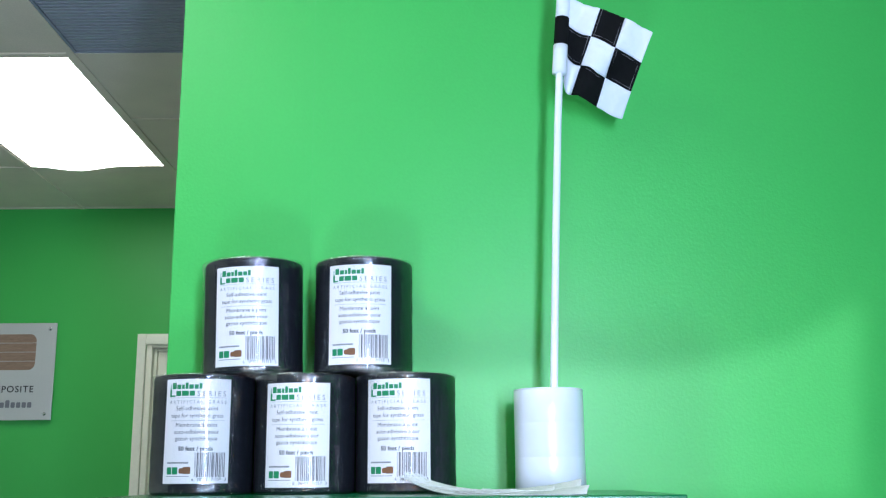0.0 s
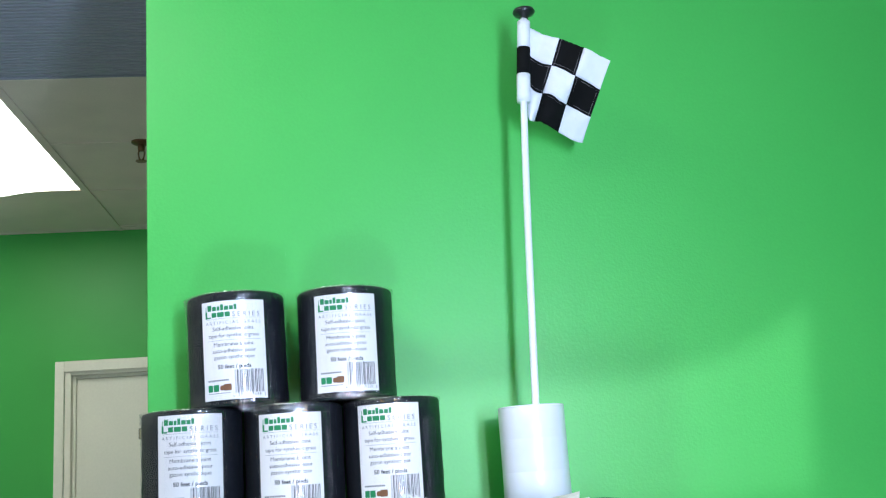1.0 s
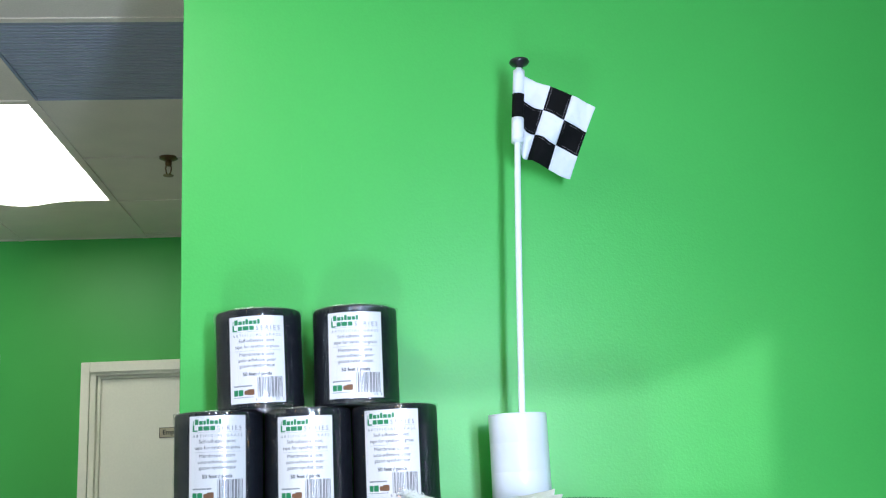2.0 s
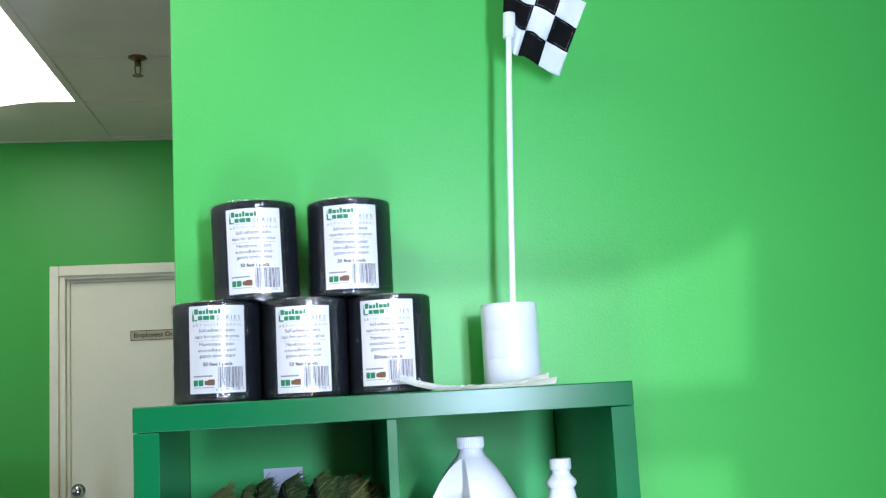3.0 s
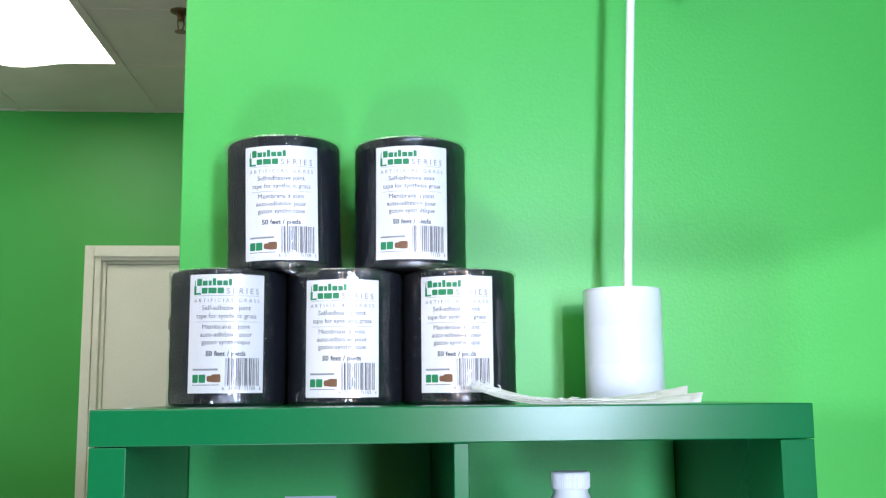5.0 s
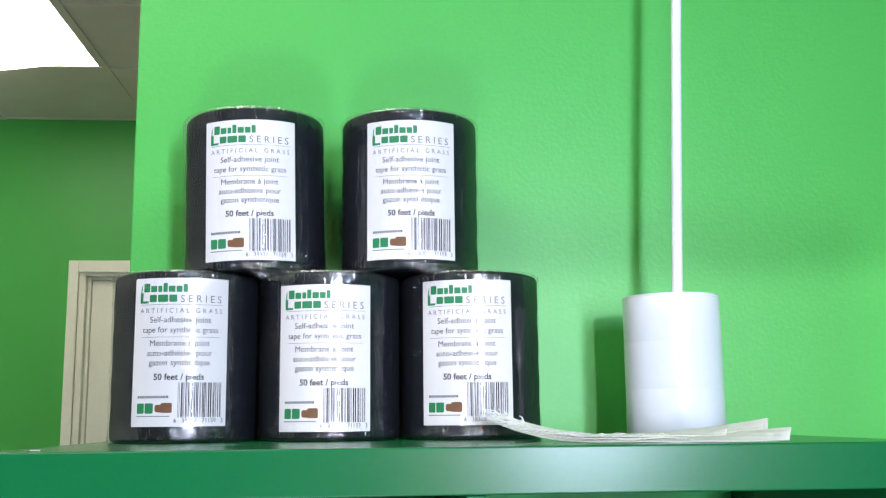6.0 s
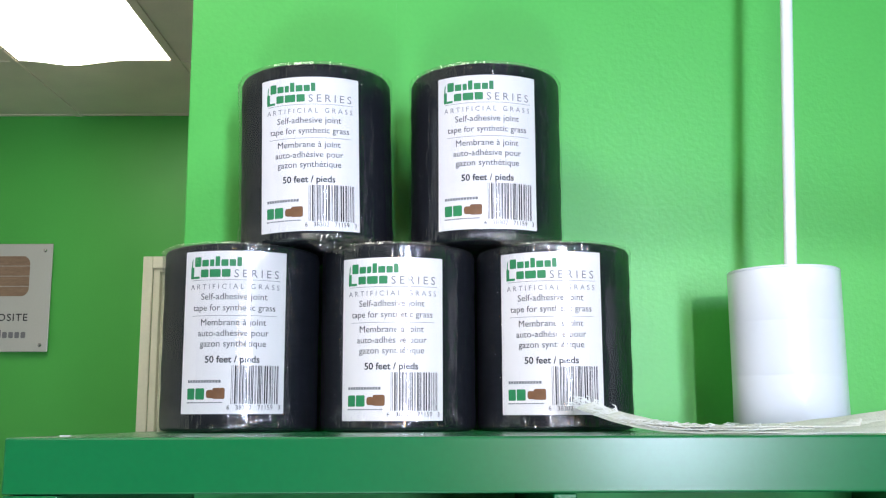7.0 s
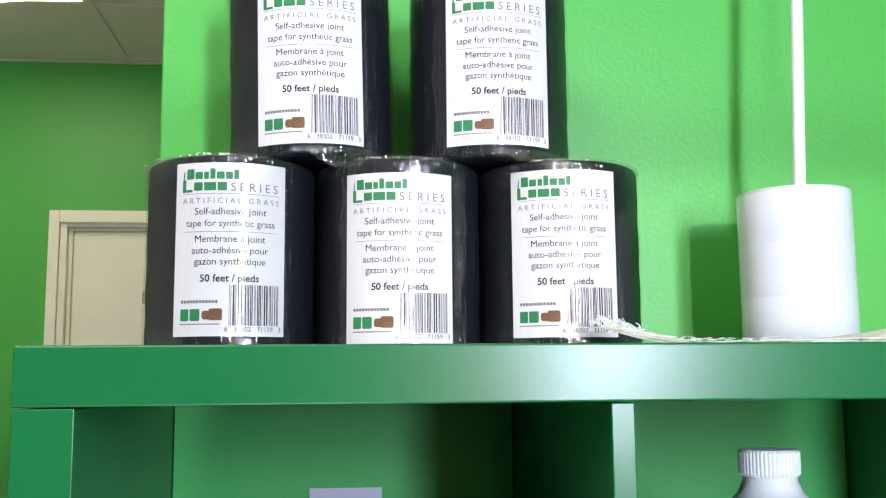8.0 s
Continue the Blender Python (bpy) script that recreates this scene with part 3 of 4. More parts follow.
blade = [(fx(0.085), row(0.155)), (fx(0.07), row(0.11)), (fx(0.075), row(0.06)), (fx(0.088), row(0.045)), (fx(0.083), row(0.1))]
LABEL_PRINT = [
    ("logo", mark_mesh("logo", MARK)),
    ("lettering", line_mesh("lettering", "SERIES", 0.42, 0.166, GREY_INK, 0.0, 1.5, 0.71)),
    ("blade_mark", mesh_of("blade_mark", shapes([blade], flat), GREEN_INK)),
    ("rule", mesh_of("rule", patches([(fx(0.08), fx(0.94), row(0.183), row(0.1805)), (fx(0.1), fx(0.91), row(0.404), row(0.4015))], flat), GREY_INK)),
    ("lettering", line_mesh("lettering", "ARTIFICIAL GRASS", 0.86, 0.238, GREY_INK, 0.0, 1.6)),
    ("lettering", line_mesh("lettering", "Self-adhesive joint", 0.625, 0.304, INK)),
    ("lettering", line_mesh("lettering", "tape for synthetic grass", 0.785, 0.372, INK)),
    ("lettering", line_mesh("lettering", "Membrane \u00e0 joint", 0.61, 0.463, INK)),
    ("lettering", line_mesh("lettering", "auto-adh\u00e9sive pour", 0.665, 0.529, INK)),
    ("lettering", line_mesh("lettering", "gazon synth\u00e9tique", 0.62, 0.593, INK)),
    ("lettering", line_mesh("lettering", "50 feet / pieds", 0.505, 0.690, INK, 0.02)),
    ("barcode", mesh_of("barcode", patches(bars(0.5, 0.94, 0.708, 0.94, code), flat), INK)),
    ("lettering", line_mesh("lettering", "6   38302   71159   3", 0.50, 0.974, INK, 0.0, 1.0, 0.715)),
    ("small_print", mesh_of("small_print", patches([(fx(0.075 + 0.028 * k), fx(0.097 + 0.028 * k), row(0.812), row(0.795)) for k in range(12)] + [(fx(0.07 + 0.04 * k), fx(0.103 + 0.04 * k), row(0.935), row(0.928)) for k in range(9)], flat), GREY_INK)),
    ("logo", mark_mesh("logo", MAKER)),
    ("emblem", mesh_of("emblem", shapes([rounded(fx(0.27), fx(0.36), row(0.905), row(0.855), 0.0025, 4), rounded(fx(0.33), fx(0.445), row(0.91), row(0.843), 0.0016, 3)], flat), BROWN_INK)),
]


def film(seed, loose):
    """Shrink wrap round a roll: tight at the middle, gathered in creases at both rims, slack on its sides."""
    off = Vector((seed * 7.3, seed * 3.1, seed * 1.7))
    prof = [(0.050, -0.0005), (0.060, -0.001), (0.068, -0.001), (R - 0.003, -0.0008)] + [(R, k * H / 44) for k in range(45)]
    prof += [(R - 0.001, H + 0.0008), (R - 0.003, H + 0.0012), (0.068, H + 0.0016), (0.060, H + 0.0014), (0.050, H + 0.001)]
    bm = bmesh.new()
    rings, steps = [], 200
    for r, z in prof:
        ring = []
        for k in range(steps):
            a = 2 * math.pi * k / steps
            d = Vector((math.sin(a), -math.cos(a), 0))
            edge = max(0.0, 1 - min(abs(z), abs(H - z)) / 0.026) ** 1.5
            fold = 1 - abs(noise.noise(Vector((a * 7 + z * 40, z * 30 - a * 2, 0)) + off)) * 3
            rim = 0.0012 * edge * max(0, fold) + 0.0008 * edge * abs(noise.noise(Vector((a * 22, z * 90, 3)) + off))
            line = 0.0007 * max(0, 1 - abs(noise.noise(Vector((a * 5, z * 7, 1)) + off)) * 8)
            side = math.exp(-(((a - radians(285)) / radians(20)) ** 2)) + 0.7 * math.exp(-(((a - radians(76)) / radians(17)) ** 2))
            slack = loose * side * (0.0008 + 0.0042 * max(0, 1 - abs(noise.noise(Vector((a * 9, z * 6 + a * 2, 5)) + off)) * 3.2))
            ridge = 0.0
            for at, wide, tall in ((52, 2.2, 0.0011), (-50, 1.8, 0.0009), (64, 1.5, 0.0007), (-62, 2.5, 0.0008)):
                da = (math.degrees(a) + 180) % 360 - 180 - at - 2.5 * noise.noise(Vector((z * 30, at, seed)))
                ridge += tall * math.exp(-(da / wide) ** 2) * (0.6 + 0.4 * noise.noise(Vector((z * 70, at, seed + 2))))
            rr = max(r + ridge + 0.0006 + rim + line * (0.25 + side) + slack, 0.0)
            ring.append(bm.verts.new(Vector((d.x * rr, d.y * rr, max(z, 0.0002)))))
        rings.append(ring)
    for lo, hi in zip(rings, rings[1:]):
        for k in range(steps):
            bm.faces.new((lo[k], lo[(k + 1) % steps], hi[(k + 1) % steps], hi[k]))
    return bm


def film_seam(angle, seed):
    """The welded seam that runs up the wrap."""
    pts = []
    for k in range(40):
        z = 0.001 + k * (H - 0.001) / 39
        a = radians(angle) + 0.012 * noise.noise(Vector((seed, k * 0.35, 0)))
        pts.append(((R + 0.0021) * math.sin(a), -(R + 0.0021) * math.cos(a), z))
    return tube(bmesh.new(), pts, 0.00045, 5)


def flap(seed, width, drop):
    """A loose, crumpled tongue of wrap at the foot of a roll."""
    off = Vector((seed * 5.1, 0, seed))

    def fn(u, v):
        a = radians(20) + (u - 0.5) * width / R
        fall = drop * v * (1 - (2 * u - 1) ** 2)
        n = noise.noise(Vector((u * 7, v * 5, 0)) + off)
        r = R + 0.003 + 0.004 * v + 0.004 * n * v
        return Vector((r * math.sin(a), -r * math.cos(a), 0.006 - fall))
    return sheet(fn, 26, 10)


def tape_roll(x, z, turn, lean, label_dz, seed, loose, seam, tongue=0.0):
    roll = thing("tape_roll", (x, -0.0725, z), "black roll of joint tape in clear shrink wrap, white printed label", "tape roll", "stack of tape rolls", (0, lean, turn))
    link("roll", ROLL_MESH, roll)
    link("core", CORE_MESH, roll, "cardboard core")
    lab = link("label", LABEL_MESH, roll, "white paper label with green and black print")
    lab.location.z = label_dz
    for name, me in LABEL_PRINT:
        printed = link(name, me, lab)
        if name in ("barcode", "small_print"):
            tagged(printed, kind="stuff")
    wrap = part("shrink_wrap", film(seed, loose), FILM, roll, "clear glossy shrink wrap", True)
    wrap.visible_shadow = False
    part("wrap_seam", film_seam(seam, seed), FILM, roll, "welded seam of the wrap", True).visible_shadow = False
    if tongue:
        w = part("wrap_flap", flap(seed, 0.07, tongue), FILM, roll, "crumpled end of the clear wrap", True)
        w.visible_shadow = False
    return roll


UP = TOP + 0.0005
tape_roll(-0.2845, UP, 5, 0, 0.0018, 1, 0.45, 42)
tape_roll(-0.1275, UP, -2.5, 0, -0.005, 2, 0.4, 7)
tape_roll(0.0280, UP, -8, 0, 0.0, 3, 0.35, 14)
tape_roll(-0.2100, UP + H + 0.0015, 1, -1.2, -0.0055, 4, 0.6, 40, 0.02)
tape_roll(-0.0385, UP + H + 0.0015, -1, 0, -0.004, 5, 0.55, -46, 0.013)

# ---- practice cup with its flag ----
CUP_X, CUP_Y, CUP_R, CUP_H = 0.2434, -0.1255, 0.0518, 0.1485
cup = thing("golf_cup", (CUP_X, CUP_Y, UP), "white plastic golf hole cup standing on the shelf", "golf cup")
prof = [(CUP_R - 0.002, 0.0), (CUP_R + 0.0005, 0.002)]
for k in range(1, 3):
    z = CUP_H * k / 3
    prof += [(CUP_R, z - 0.012), (CUP_R, z - 0.0008), (CUP_R - 0.00015, z), (CUP_R, z + 0.0008), (CUP_R, z + 0.012)]
prof += [(CUP_R, CUP_H - 0.002), (CUP_R - 0.0015, CUP_H), (CUP_R - 0.004, CUP_H - 0.001), (CUP_R - 0.004, 0.012), (0.001, 0.011)]
part("wall", lathe(prof, 80), CUP, cup, "", True)
part("rim", lathe([(CUP_R - 0.0040, CUP_H - 0.0012), (CUP_R - 0.0002, CUP_H - 0.0016), (CUP_R + 0.0001, CUP_H - 0.0004), (CUP_R - 0.0010, CUP_H + 0.0008), (CUP_R - 0.0030, CUP_H + 0.0010), (CUP_R - 0.0040, CUP_H - 0.0002)], 80), CUP, cup, "", True)
flagstick = thing("flagstick", (CUP_X, CUP_Y, UP + 0.0115), "white golf flagstick with a black and white checked flag", "golf flag")
STICK = [(1.477, 0.2465, -0.120), (1.62, 0.2535, -0.119), (1.76, 0.2598, -0.118), (1.90, 0.2663, -0.117), (2.04, 0.2735, -0.116), (2.16, 0.281, -0.116), (2.288, 0.2925, -0.117)]


def on_pole(z):
    """The slightly bowed line of the stick."""
    for (z0, x0, y0), (z1, x1, y1) in zip(STICK, STICK[1:]):
        if z <= z1 or z1 == STICK[-1][0]:
            k = (z - z0) / (z1 - z0)
            return Vector((x0 + (x1 - x0) * k - CUP_X, y0 + (y1 - y0) * k - CUP_Y, z - UP - 0.0115))


P1 = on_pole(2.288)
part("pole", tube(bmesh.new(), [on_pole(z) for z, _, _ in STICK], 0.0060, 16), POLE, flagstick, "", True)
finial = part("finial", lathe([(0.006, -0.008), (0.008, -0.004), (0.017, 0.001), (0.0195, 0.005), (0.018, 0.009), (0.010, 0.0125), (0.001, 0.013)], 32), BLACK, flagstick, "black mushroom-shaped knob", True)
finial.location = P1 + Vector((0, 0, -0.004))

SLEEVE1 = 2.271
for k in range(3):
    a, b = SLEEVE1 - (k + 1) * 0.0485, SLEEVE1 - k * 0.0485
    pa, pb = on_pole(a), on_pole(b)
    ring = [pa + (pb - pa) * j / 4 for j in range(5)]
    part("sleeve_band", tube(bmesh.new(), ring, 0.0112 + 0.0003 * k, 20), BLACK_CLOTH if k == 1 else WHITE_CLOTH, flagstick, "", True)


def cloth(u, v):
    """The flag: u counts columns out from the stick, v runs down; it droops, and its lower part folds in behind the stick."""
    root = on_pole(SLEEVE1 - 0.009 - 0.146 * v) + Vector((0.009, 0.002, 0))
    wide = ((0.050 - 0.036 * v) * min(u, 1), (0.036 + 0.006 * v) * min(max(u - 1, 0), 1), (0.042 + 0.004 * v) * max(u - 2, 0))
    p = root + Vector((sum(wide), 0.012 * u * (2.6 * v - 1), -0.0265 * u + 0.011 * u * v))
    p.y += 0.030 * math.sin(min(u, 1.2) * 2.6) * v * v + 0.006 * math.sin(u * 2.4 + v * 2.0)
    p += Vector((0.001, 0.003, 0.0015)) * math.sin(u * 5.0 + v * 4.0)
    p.y += 0.004 * noise.noise(Vector((u * 2.2, v * 6.0, 1.5))) + 0.002 * noise.noise(Vector((u * 6.0, v * 14.0, 4.5)))
    return p


EDGE = (0.0, 1.0, 2.0, 3.0)
for i in range(3):
    for j in range(3):
        def piece(u, v, i=i, j=j):
            return cloth(EDGE[i] + (EDGE[i + 1] - EDGE[i]) * u, (j + v) / 3)
        dark = (i + j) % 2 == 1
        part("check", thick_sheet(piece, 14, 14, 0.0009), BLACK_CLOTH if dark else WHITE_CLOTH, flagstick, "", True)


def stitch(a, b):
    return [cloth(a[0] + (b[0] - a[0]) * k / 14, a[1] + (b[1] - a[1]) * k / 14) + Vector((0, -0.0008, 0)) for k in range(15)]


for e in (EDGE[1], EDGE[2], EDGE[3]):
    for j in range(3):
        dx = -0.09 if ((int(e) - 1 + j) % 2 == 1) else 0.09
        if 0 < e + dx < 3:
            part("seam", tube(bmesh.new(), stitch((e + dx, j / 3), (e + dx, (j + 1) / 3)), 0.0004, 4), THREAD, flagstick)
for v in (0.333, 0.667):
    for i in range(3):
        dv = 0.03 if (i + round(v * 3)) % 2 == 1 else -0.03
        part("seam", tube(bmesh.new(), stitch((EDGE[i], v + dv), (EDGE[i + 1], v + dv)), 0.0004, 4), THREAD, flagstick)

# ---- frayed woven strips in front of the cup ----
def strip(start, tip, width, lift0, lift1, base, seed):
    """A slack leaf of backing: its blunt end curls up, its other end runs out to a lifted point."""
    off = Vector((seed * 3.3, seed, 0))
    start, tip = Vector(start), Vector(tip)
    along = (tip - start).normalized()
    across = Vector((-along.y, along.x))

    def fn(u, v):
        w = width * min(1, 0.3 + 1.9 * u) * min(1, 0.06 + 2.2 * (1 - u))
        p = start.lerp(tip, u) + across * (w * (v - 0.5) + 0.012 * math.sin(math.pi * u) + 0.002 * noise.noise(Vector((u * 30, v, 4)) + off))
        z = base + lift0 * max(0, (0.40 - u) / 0.40) ** 2 * (0.8 + 0.2 * v) + lift1 * max(0, (u - 0.35) / 0.65) ** 1.3 * (0.1 + 1.8 * v)
        return Vector((p.x, p.y, z + 0.0009 * noise.noise(Vector((u * 9, v * 4, 0)) + off) + 0.0008))
    return fn


strips = (strip((0.040, -0.200), (0.261, -0.380), 0.088, 0.025, 0.006, UP, 1), strip((0.052, -0.206), (0.258, -0.340), 0.080, 0.018, 0.0085, UP + 0.0022, 2), strip((0.062, -0.215), (0.225, -0.330), 0.066, 0.012, 0.003, UP + 0.0042, 3))
for n, fn in enumerate(strips):
    s = tagged(new("woven_strip"), "curled pale woven backing strip with frayed white edges, on the shelf", "fabric strip", "woven strips")
    part("weave", thick_sheet(fn, 60, 10, 0.0011), WOVEN, s)
    bm = bmesh.new()
    r = random.Random(30 + n)
    for k in range(48):
        u = r.random() * 0.75
        p = fn(u, 0.0) + Vector((0, 0, 0.001))
        q = p + Vector((r.uniform(-0.008, 0.008), r.uniform(-0.004, 0.0), r.uniform(-0.0008, 0.0018)))
        m2 = (p + q) / 2 + Vector((0, -0.001, r.uniform(0, 0.0008)))
        tube(bm, [p, m2, q], r.uniform(0.0002, 0.0004), 4)
    for k in range(16):
        p = fn(0.0, r.random())
        q = p + Vector((r.uniform(-0.012, -0.002), r.uniform(-0.004, 0.004), r.uniform(-0.001, 0.008)))
        tube(bm, [p, (p + q) / 2 + Vector((0, 0, 0.002)), q], 0.0004, 4)
    tagged(part("frayed_edge", bm, FRAY, s, "loose white fibres"), kind="stuff")

# ---- left compartment: turf samples and a card ----
card = tagged(part("card", boxed(-0.2115, -0.1405, WALL - 0.0085, WALL - 0.0071, 1.26, 1.339), CARD_WHITE), "plain pale card stuck to the shelf back", "card")


def turf_sample(x, lean, height, bend, seed, dry, pile, blade_mat):
    """A sample of artificial turf standing on edge, its pile pointing to one side, its top edge rounded."""
    ob = thing("turf_sample", (x, WALL - 0.205, FLOOR1 + 0.0005), "upright artificial grass sample, green and tan pile on black backing", "turf sample", "turf samples")
    r = random.Random(seed)
    depth = 0.255

    def sheet_at(u, v):
        y = (u - 0.5) * depth
        crown = 1 - 0.10 * (2 * u - 1) ** 2 - 0.05 * max(0, 0.3 - u)
        h = height * crown * v
        dx = lean * v ** 1.6 + bend * math.sin(v * math.pi) + 0.004 * math.sin(u * 6 + seed)
        return Vector((dx, y, h))
    part("backing", thick_sheet(lambda u, v: sheet_at(0.012 + 0.988 * u, v * 0.985), 12, 14, 0.002), TURF_BACK, ob)
    knots = bmesh.new()
    for k in range(46):
        u, v = (0.012, 0.3 + 0.7 * k / 30) if k < 30 else (0.012 + 0.03 * (k - 30), 0.985)
        p = sheet_at(u, v) + Vector((-0.0008, r.uniform(-0.002, 0.001), r.uniform(-0.001, 0.001)))
        s = r.uniform(0.0002, 0.0011)
        tips = [knots.verts.new(p + Vector(d) * s) for d in ((1, 0, 0), (-1.4, 0, 0), (0, 1, 0), (0, -1, 0), (0, 0, 1), (0, 0, -1))]
        for i in (0, 1):
            for j, l in ((2, 4), (4, 3), (3, 5), (5, 2)):
                knots.faces.new((tips[i], tips[j], tips[l]) if i == 0 else (tips[i], tips[l], tips[j]))
    tagged(part("stitching", knots, THATCH, ob, "row of pale stitch ends"), kind="stuff")
    for name, mat, count, reach, width in (("turf", blade_mat, int(1200 + 90000 * pile), pile, 0.0011), ("thatch", THATCH, int(1900 * dry * dry), pile * 0.62, 0.0008)):
        verts, faces = [], []
        for k in range(count):
            u = min(abs(r.gauss(0, 0.30)), 1.0) if k % 2 else r.random()
            v = 1 - min(abs(r.gauss(0, 0.35)), 0.95) if k % 3 else r.random()
            p = sheet_at(u, v) + Vector((0.003, 0, 0))
            out = Vector((1, r.uniform(-0.9, 0.5) - 0.5 * max(0, 0.25 - u), r.uniform(-0.6, 0.65) + (1.6 if k % 4 == 0 else 0.7) * max(0, v - 0.8)))
            out.normalize()
            n = reach * (r.uniform(0.55, 1.05) if k % 9 else r.uniform(0.9, 1.35))
            side = out.cross(Vector((r.uniform(-1, 1), r.uniform(-1, 1), r.uniform(-1, 1)))).normalized() * width
            curl = Vector((0, r.uniform(-0.3, 0.2), r.uniform(-0.35, 0.2))) * n
            q, t = p + out * n * 0.6, p + out * n + curl
            i = len(verts)
            verts += [p - side, p + side, q + side * 0.8, q - side * 0.8, t]
            faces += [(i, i + 1, i + 2, i + 3), (i + 3, i + 2, i + 4)]
        me = bpy.data.meshes.new(name)
        me.from_pydata([tuple(c) for c in verts], [], faces)
        me.materials.append(mat)
        tagged(link(name, me, ob, "tan thatch" if name == "thatch" else "green grass blades"), kind="stuff")
    return ob


TURF = ((-0.336, 0.046, 0.226, -0.004, 1.3, 0.045, BLADE_OLIVE), (-0.275, 0.036, 0.231, -0.003, 0.8, 0.024, BLADE), (-0.250, 0.036, 0.236, -0.002, 0.8, 0.036, BLADE_DARK),
        (-0.234, 0.066, 0.238, 0.0, 0.7, 0.040, BLADE_DARK), (-0.205, 0.090, 0.243, 0.004, 0.8, 0.030, BLADE), (-0.174, 0.074, 0.233, 0.002, 0.8, 0.028, BLADE),
        (-0.146, 0.062, 0.231, 0.0, 0.9, 0.030, BLADE_DARK), (-0.114, 0.042, 0.229, 0.0, 1.4, 0.042, BLADE_OLIVE), (-0.058, 0.022, 0.220, 0.0, 0.9, 0.024, BLADE_DARK))
for n, (x, lean, height, bend, dry, pile, blade_mat) in enumerate(TURF):
    turf_sample(x, lean, height, bend, 11 + n, dry, pile, blade_mat)

# ---- right compartment: a jug and a bottle ----
jug = thing("gallon_jug", (0.1315, -0.300, FLOOR1 + 0.0005), "white plastic gallon jug with a white screw cap", "jug")


def pinch(p):
    z = p.z
    if 0.186 < z < 0.276 and p.x < -0.014:
        k = min(1, (z - 0.186) / 0.006) * min(1, (0.276 - z) / 0.012)
        side = min(1, (-0.014 - p.x) / 0.004)
        deep = max(0.004, 0.020 - 0.42 * (-0.014 - p.x))
        y = max(-deep, min(deep, p.y))
        return Vector((p.x, p.y + (y - p.y) * k * side, z))
    return p


prof = [(0.062, 0.0), (0.072, 0.003), (0.0755, 0.010)] + [(0.0755, 0.03 + 0.018 * k) for k in range(6)] + [(0.0755, 0.143), (0.0745, 0.146), (0.0755, 0.149), (0.0758, 0.165), (0.0755, 0.182), (0.0735, 0.190)]
prof += [(0.0735 - 0.0505 * (t / 60) ** 1.12 * (1 + 0.10 * math.sin(math.pi * t / 60) * -1), 0.190 + 0.077 * (t / 60)) for t in range(1, 61)]
prof += [(0.0215, 0.271), (0.0195, 0.275), (0.0195, 0.285)]
part("body", lathe(prof, 300, pinch), JUG, jug, "", True)
cap_prof = [(0.0205, 0.279), (0.0218, 0.281), (0.0218, 0.296), (0.0205, 0.2978), (0.001, 0.298)]


def ribbed(p):
    a = math.atan2(p.x, -p.y)
    r = math.hypot(p.x, p.y)
    return p * 1.0 if r < 0.015 or p.z > 0.2965 else Vector((p.x * (1 + 0.012 * math.cos(a * 48)), p.y * (1 + 0.012 * math.cos(a * 48)), p.z))


part("cap", lathe(cap_prof, 192, ribbed), JUG, jug, "ribbed white cap")


def on_jug(u, v):
    r = 0.0761
    return Vector((r * math.sin(u / r), -r * math.cos(u / r), v))


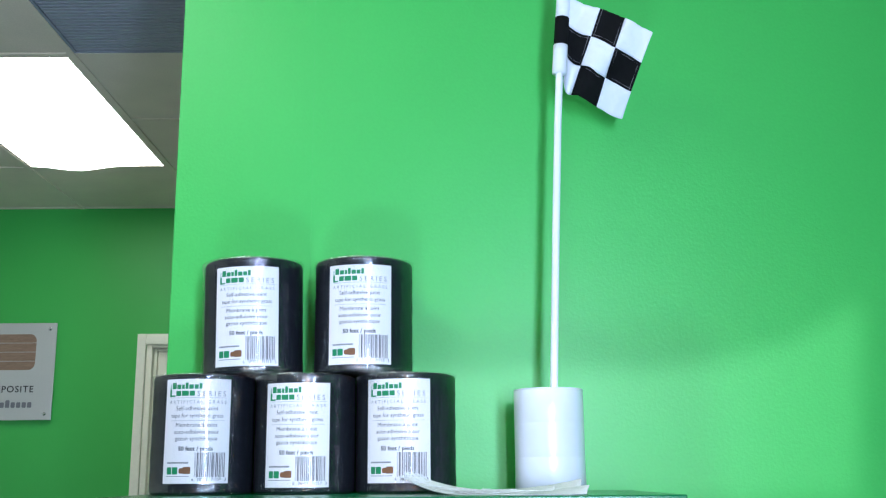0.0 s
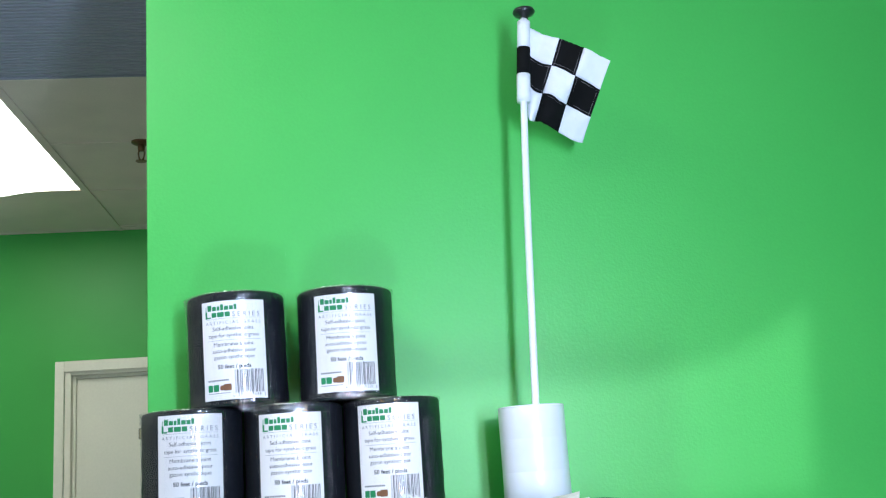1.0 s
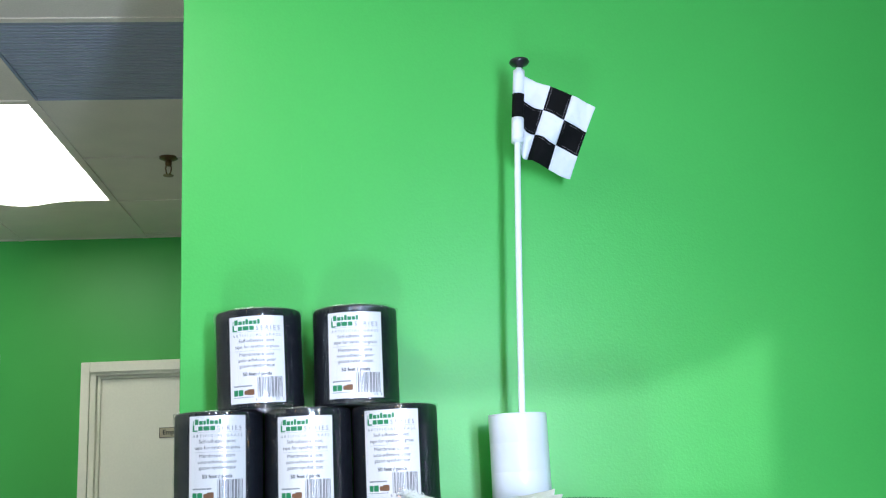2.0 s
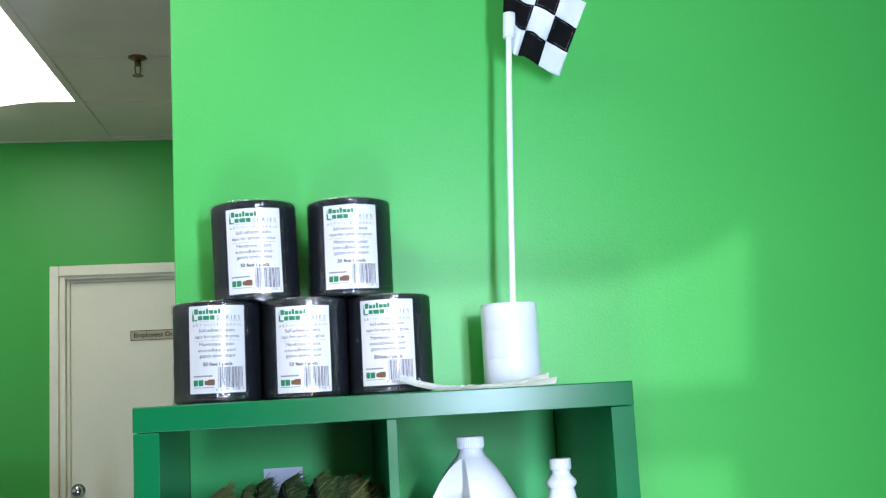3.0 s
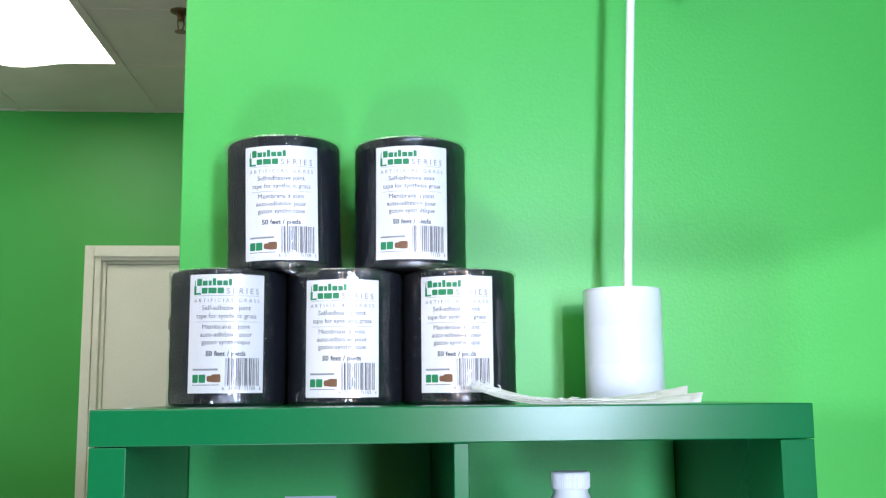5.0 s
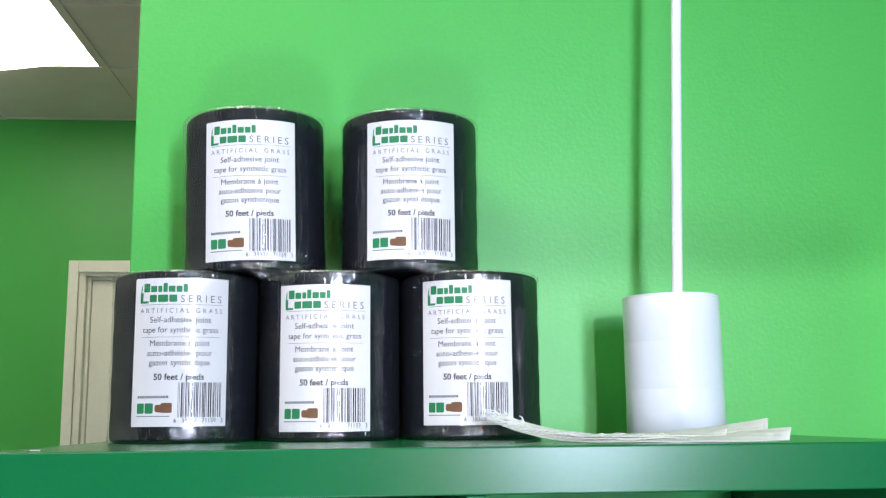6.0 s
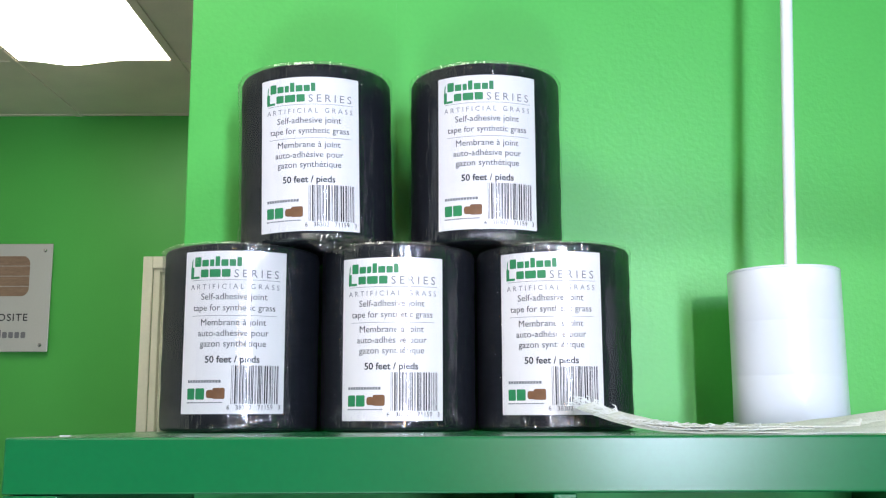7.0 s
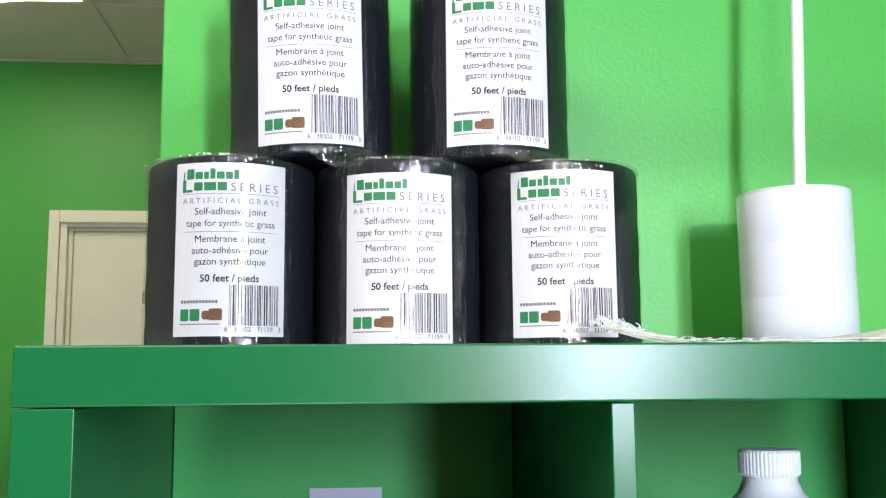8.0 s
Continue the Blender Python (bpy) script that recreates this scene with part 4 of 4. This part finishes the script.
lab = part("label", sheet(lambda a, b: on_jug((a - 0.35) * 0.16, 0.032 + b * 0.125), 24, 2), PAPER, jug, "white label with a green grass picture", True)
flat_jug = lambda u, v: on_jug(u * (0.0764 / 0.0761), v) * 1.0 + Vector((0, -0.0004, 0))
bm = bmesh.new()
grass = random.Random(8)
for k in range(48):
    u0 = 0.020 + 0.0012 * k
    lo, top, tilt = 0.126 + 0.006 * grass.random(), 0.149 + 0.006 * grass.random(), grass.uniform(-0.002, 0.002)
    bm.faces.new([bm.verts.new(flat_jug(u, v)) for u, v in ((u0, lo), (u0 + 0.0014, lo), (u0 + 0.0011 + tilt, top), (u0 + 0.0004 + tilt, top))])
part("grass_print", bm, LEAF_INK, lab, "printed green grass blades")
part("small_print", patches([(-0.012 + 0.006 * k, -0.0075 + 0.006 * k, 0.146, 0.1495) for k in range(5)], flat_jug), INK, lab)

spray = thing("quart_bottle", (0.2705, -0.330, FLOOR1 + 0.0005), "white plastic quart bottle with a ribbed neck and screw cap", "bottle")
prof = [(0.036, 0.0), (0.041, 0.003), (0.0425, 0.010), (0.0425, 0.03), (0.0425, 0.06), (0.0425, 0.1), (0.0425, 0.130), (0.0425, 0.137), (0.0425, 0.146), (0.041, 0.151), (0.036, 0.157), (0.030, 0.164), (0.0275, 0.170)]
for k in range(12):
    r0 = 0.0272 - 0.0072 * k / 11
    z0 = 0.172 + 0.0031 * k
    prof += [(r0 + 0.0004, z0), (r0 - 0.0003, z0 + 0.0016)]
prof += [(0.0185, 0.2095), (0.0230, 0.2145), (0.0242, 0.2185), (0.0230, 0.2225), (0.0185, 0.2275), (0.0150, 0.232), (0.0146, 0.237), (0.0146, 0.245)]
part("body", lathe(prof, 64), JUG, spray, "", True)
part("cap", lathe([(0.0162, 0.2385), (0.0172, 0.240), (0.0172, 0.2545), (0.016, 0.2562), (0.001, 0.2565)], 40), JUG, spray, "white screw cap", True)


def on_bottle(off):
    return lambda u, v: Vector(((0.0425 + off) * math.sin(u / 0.0425), -(0.0425 + off) * math.cos(u / 0.0425), v))


lab = part("label", sheet(lambda a, b: on_bottle(0.0005)((a - 0.5) * 0.2, 0.015 + b * 0.117), 32, 2), NAVY, spray, "dark label with pale print", True)
part("small_print", patches([(-0.05 + 0.009 * k, -0.044 + 0.009 * k, 0.121, 0.1265) for k in range(12)], on_bottle(0.0008)), PAPER, lab)

scrap = tagged(part("paper_scrap", boxed(-0.352, -0.345, -0.366, -0.363, UP, UP + 0.0008), PAPER), "tiny white paper scrap on the shelf top", "scrap")
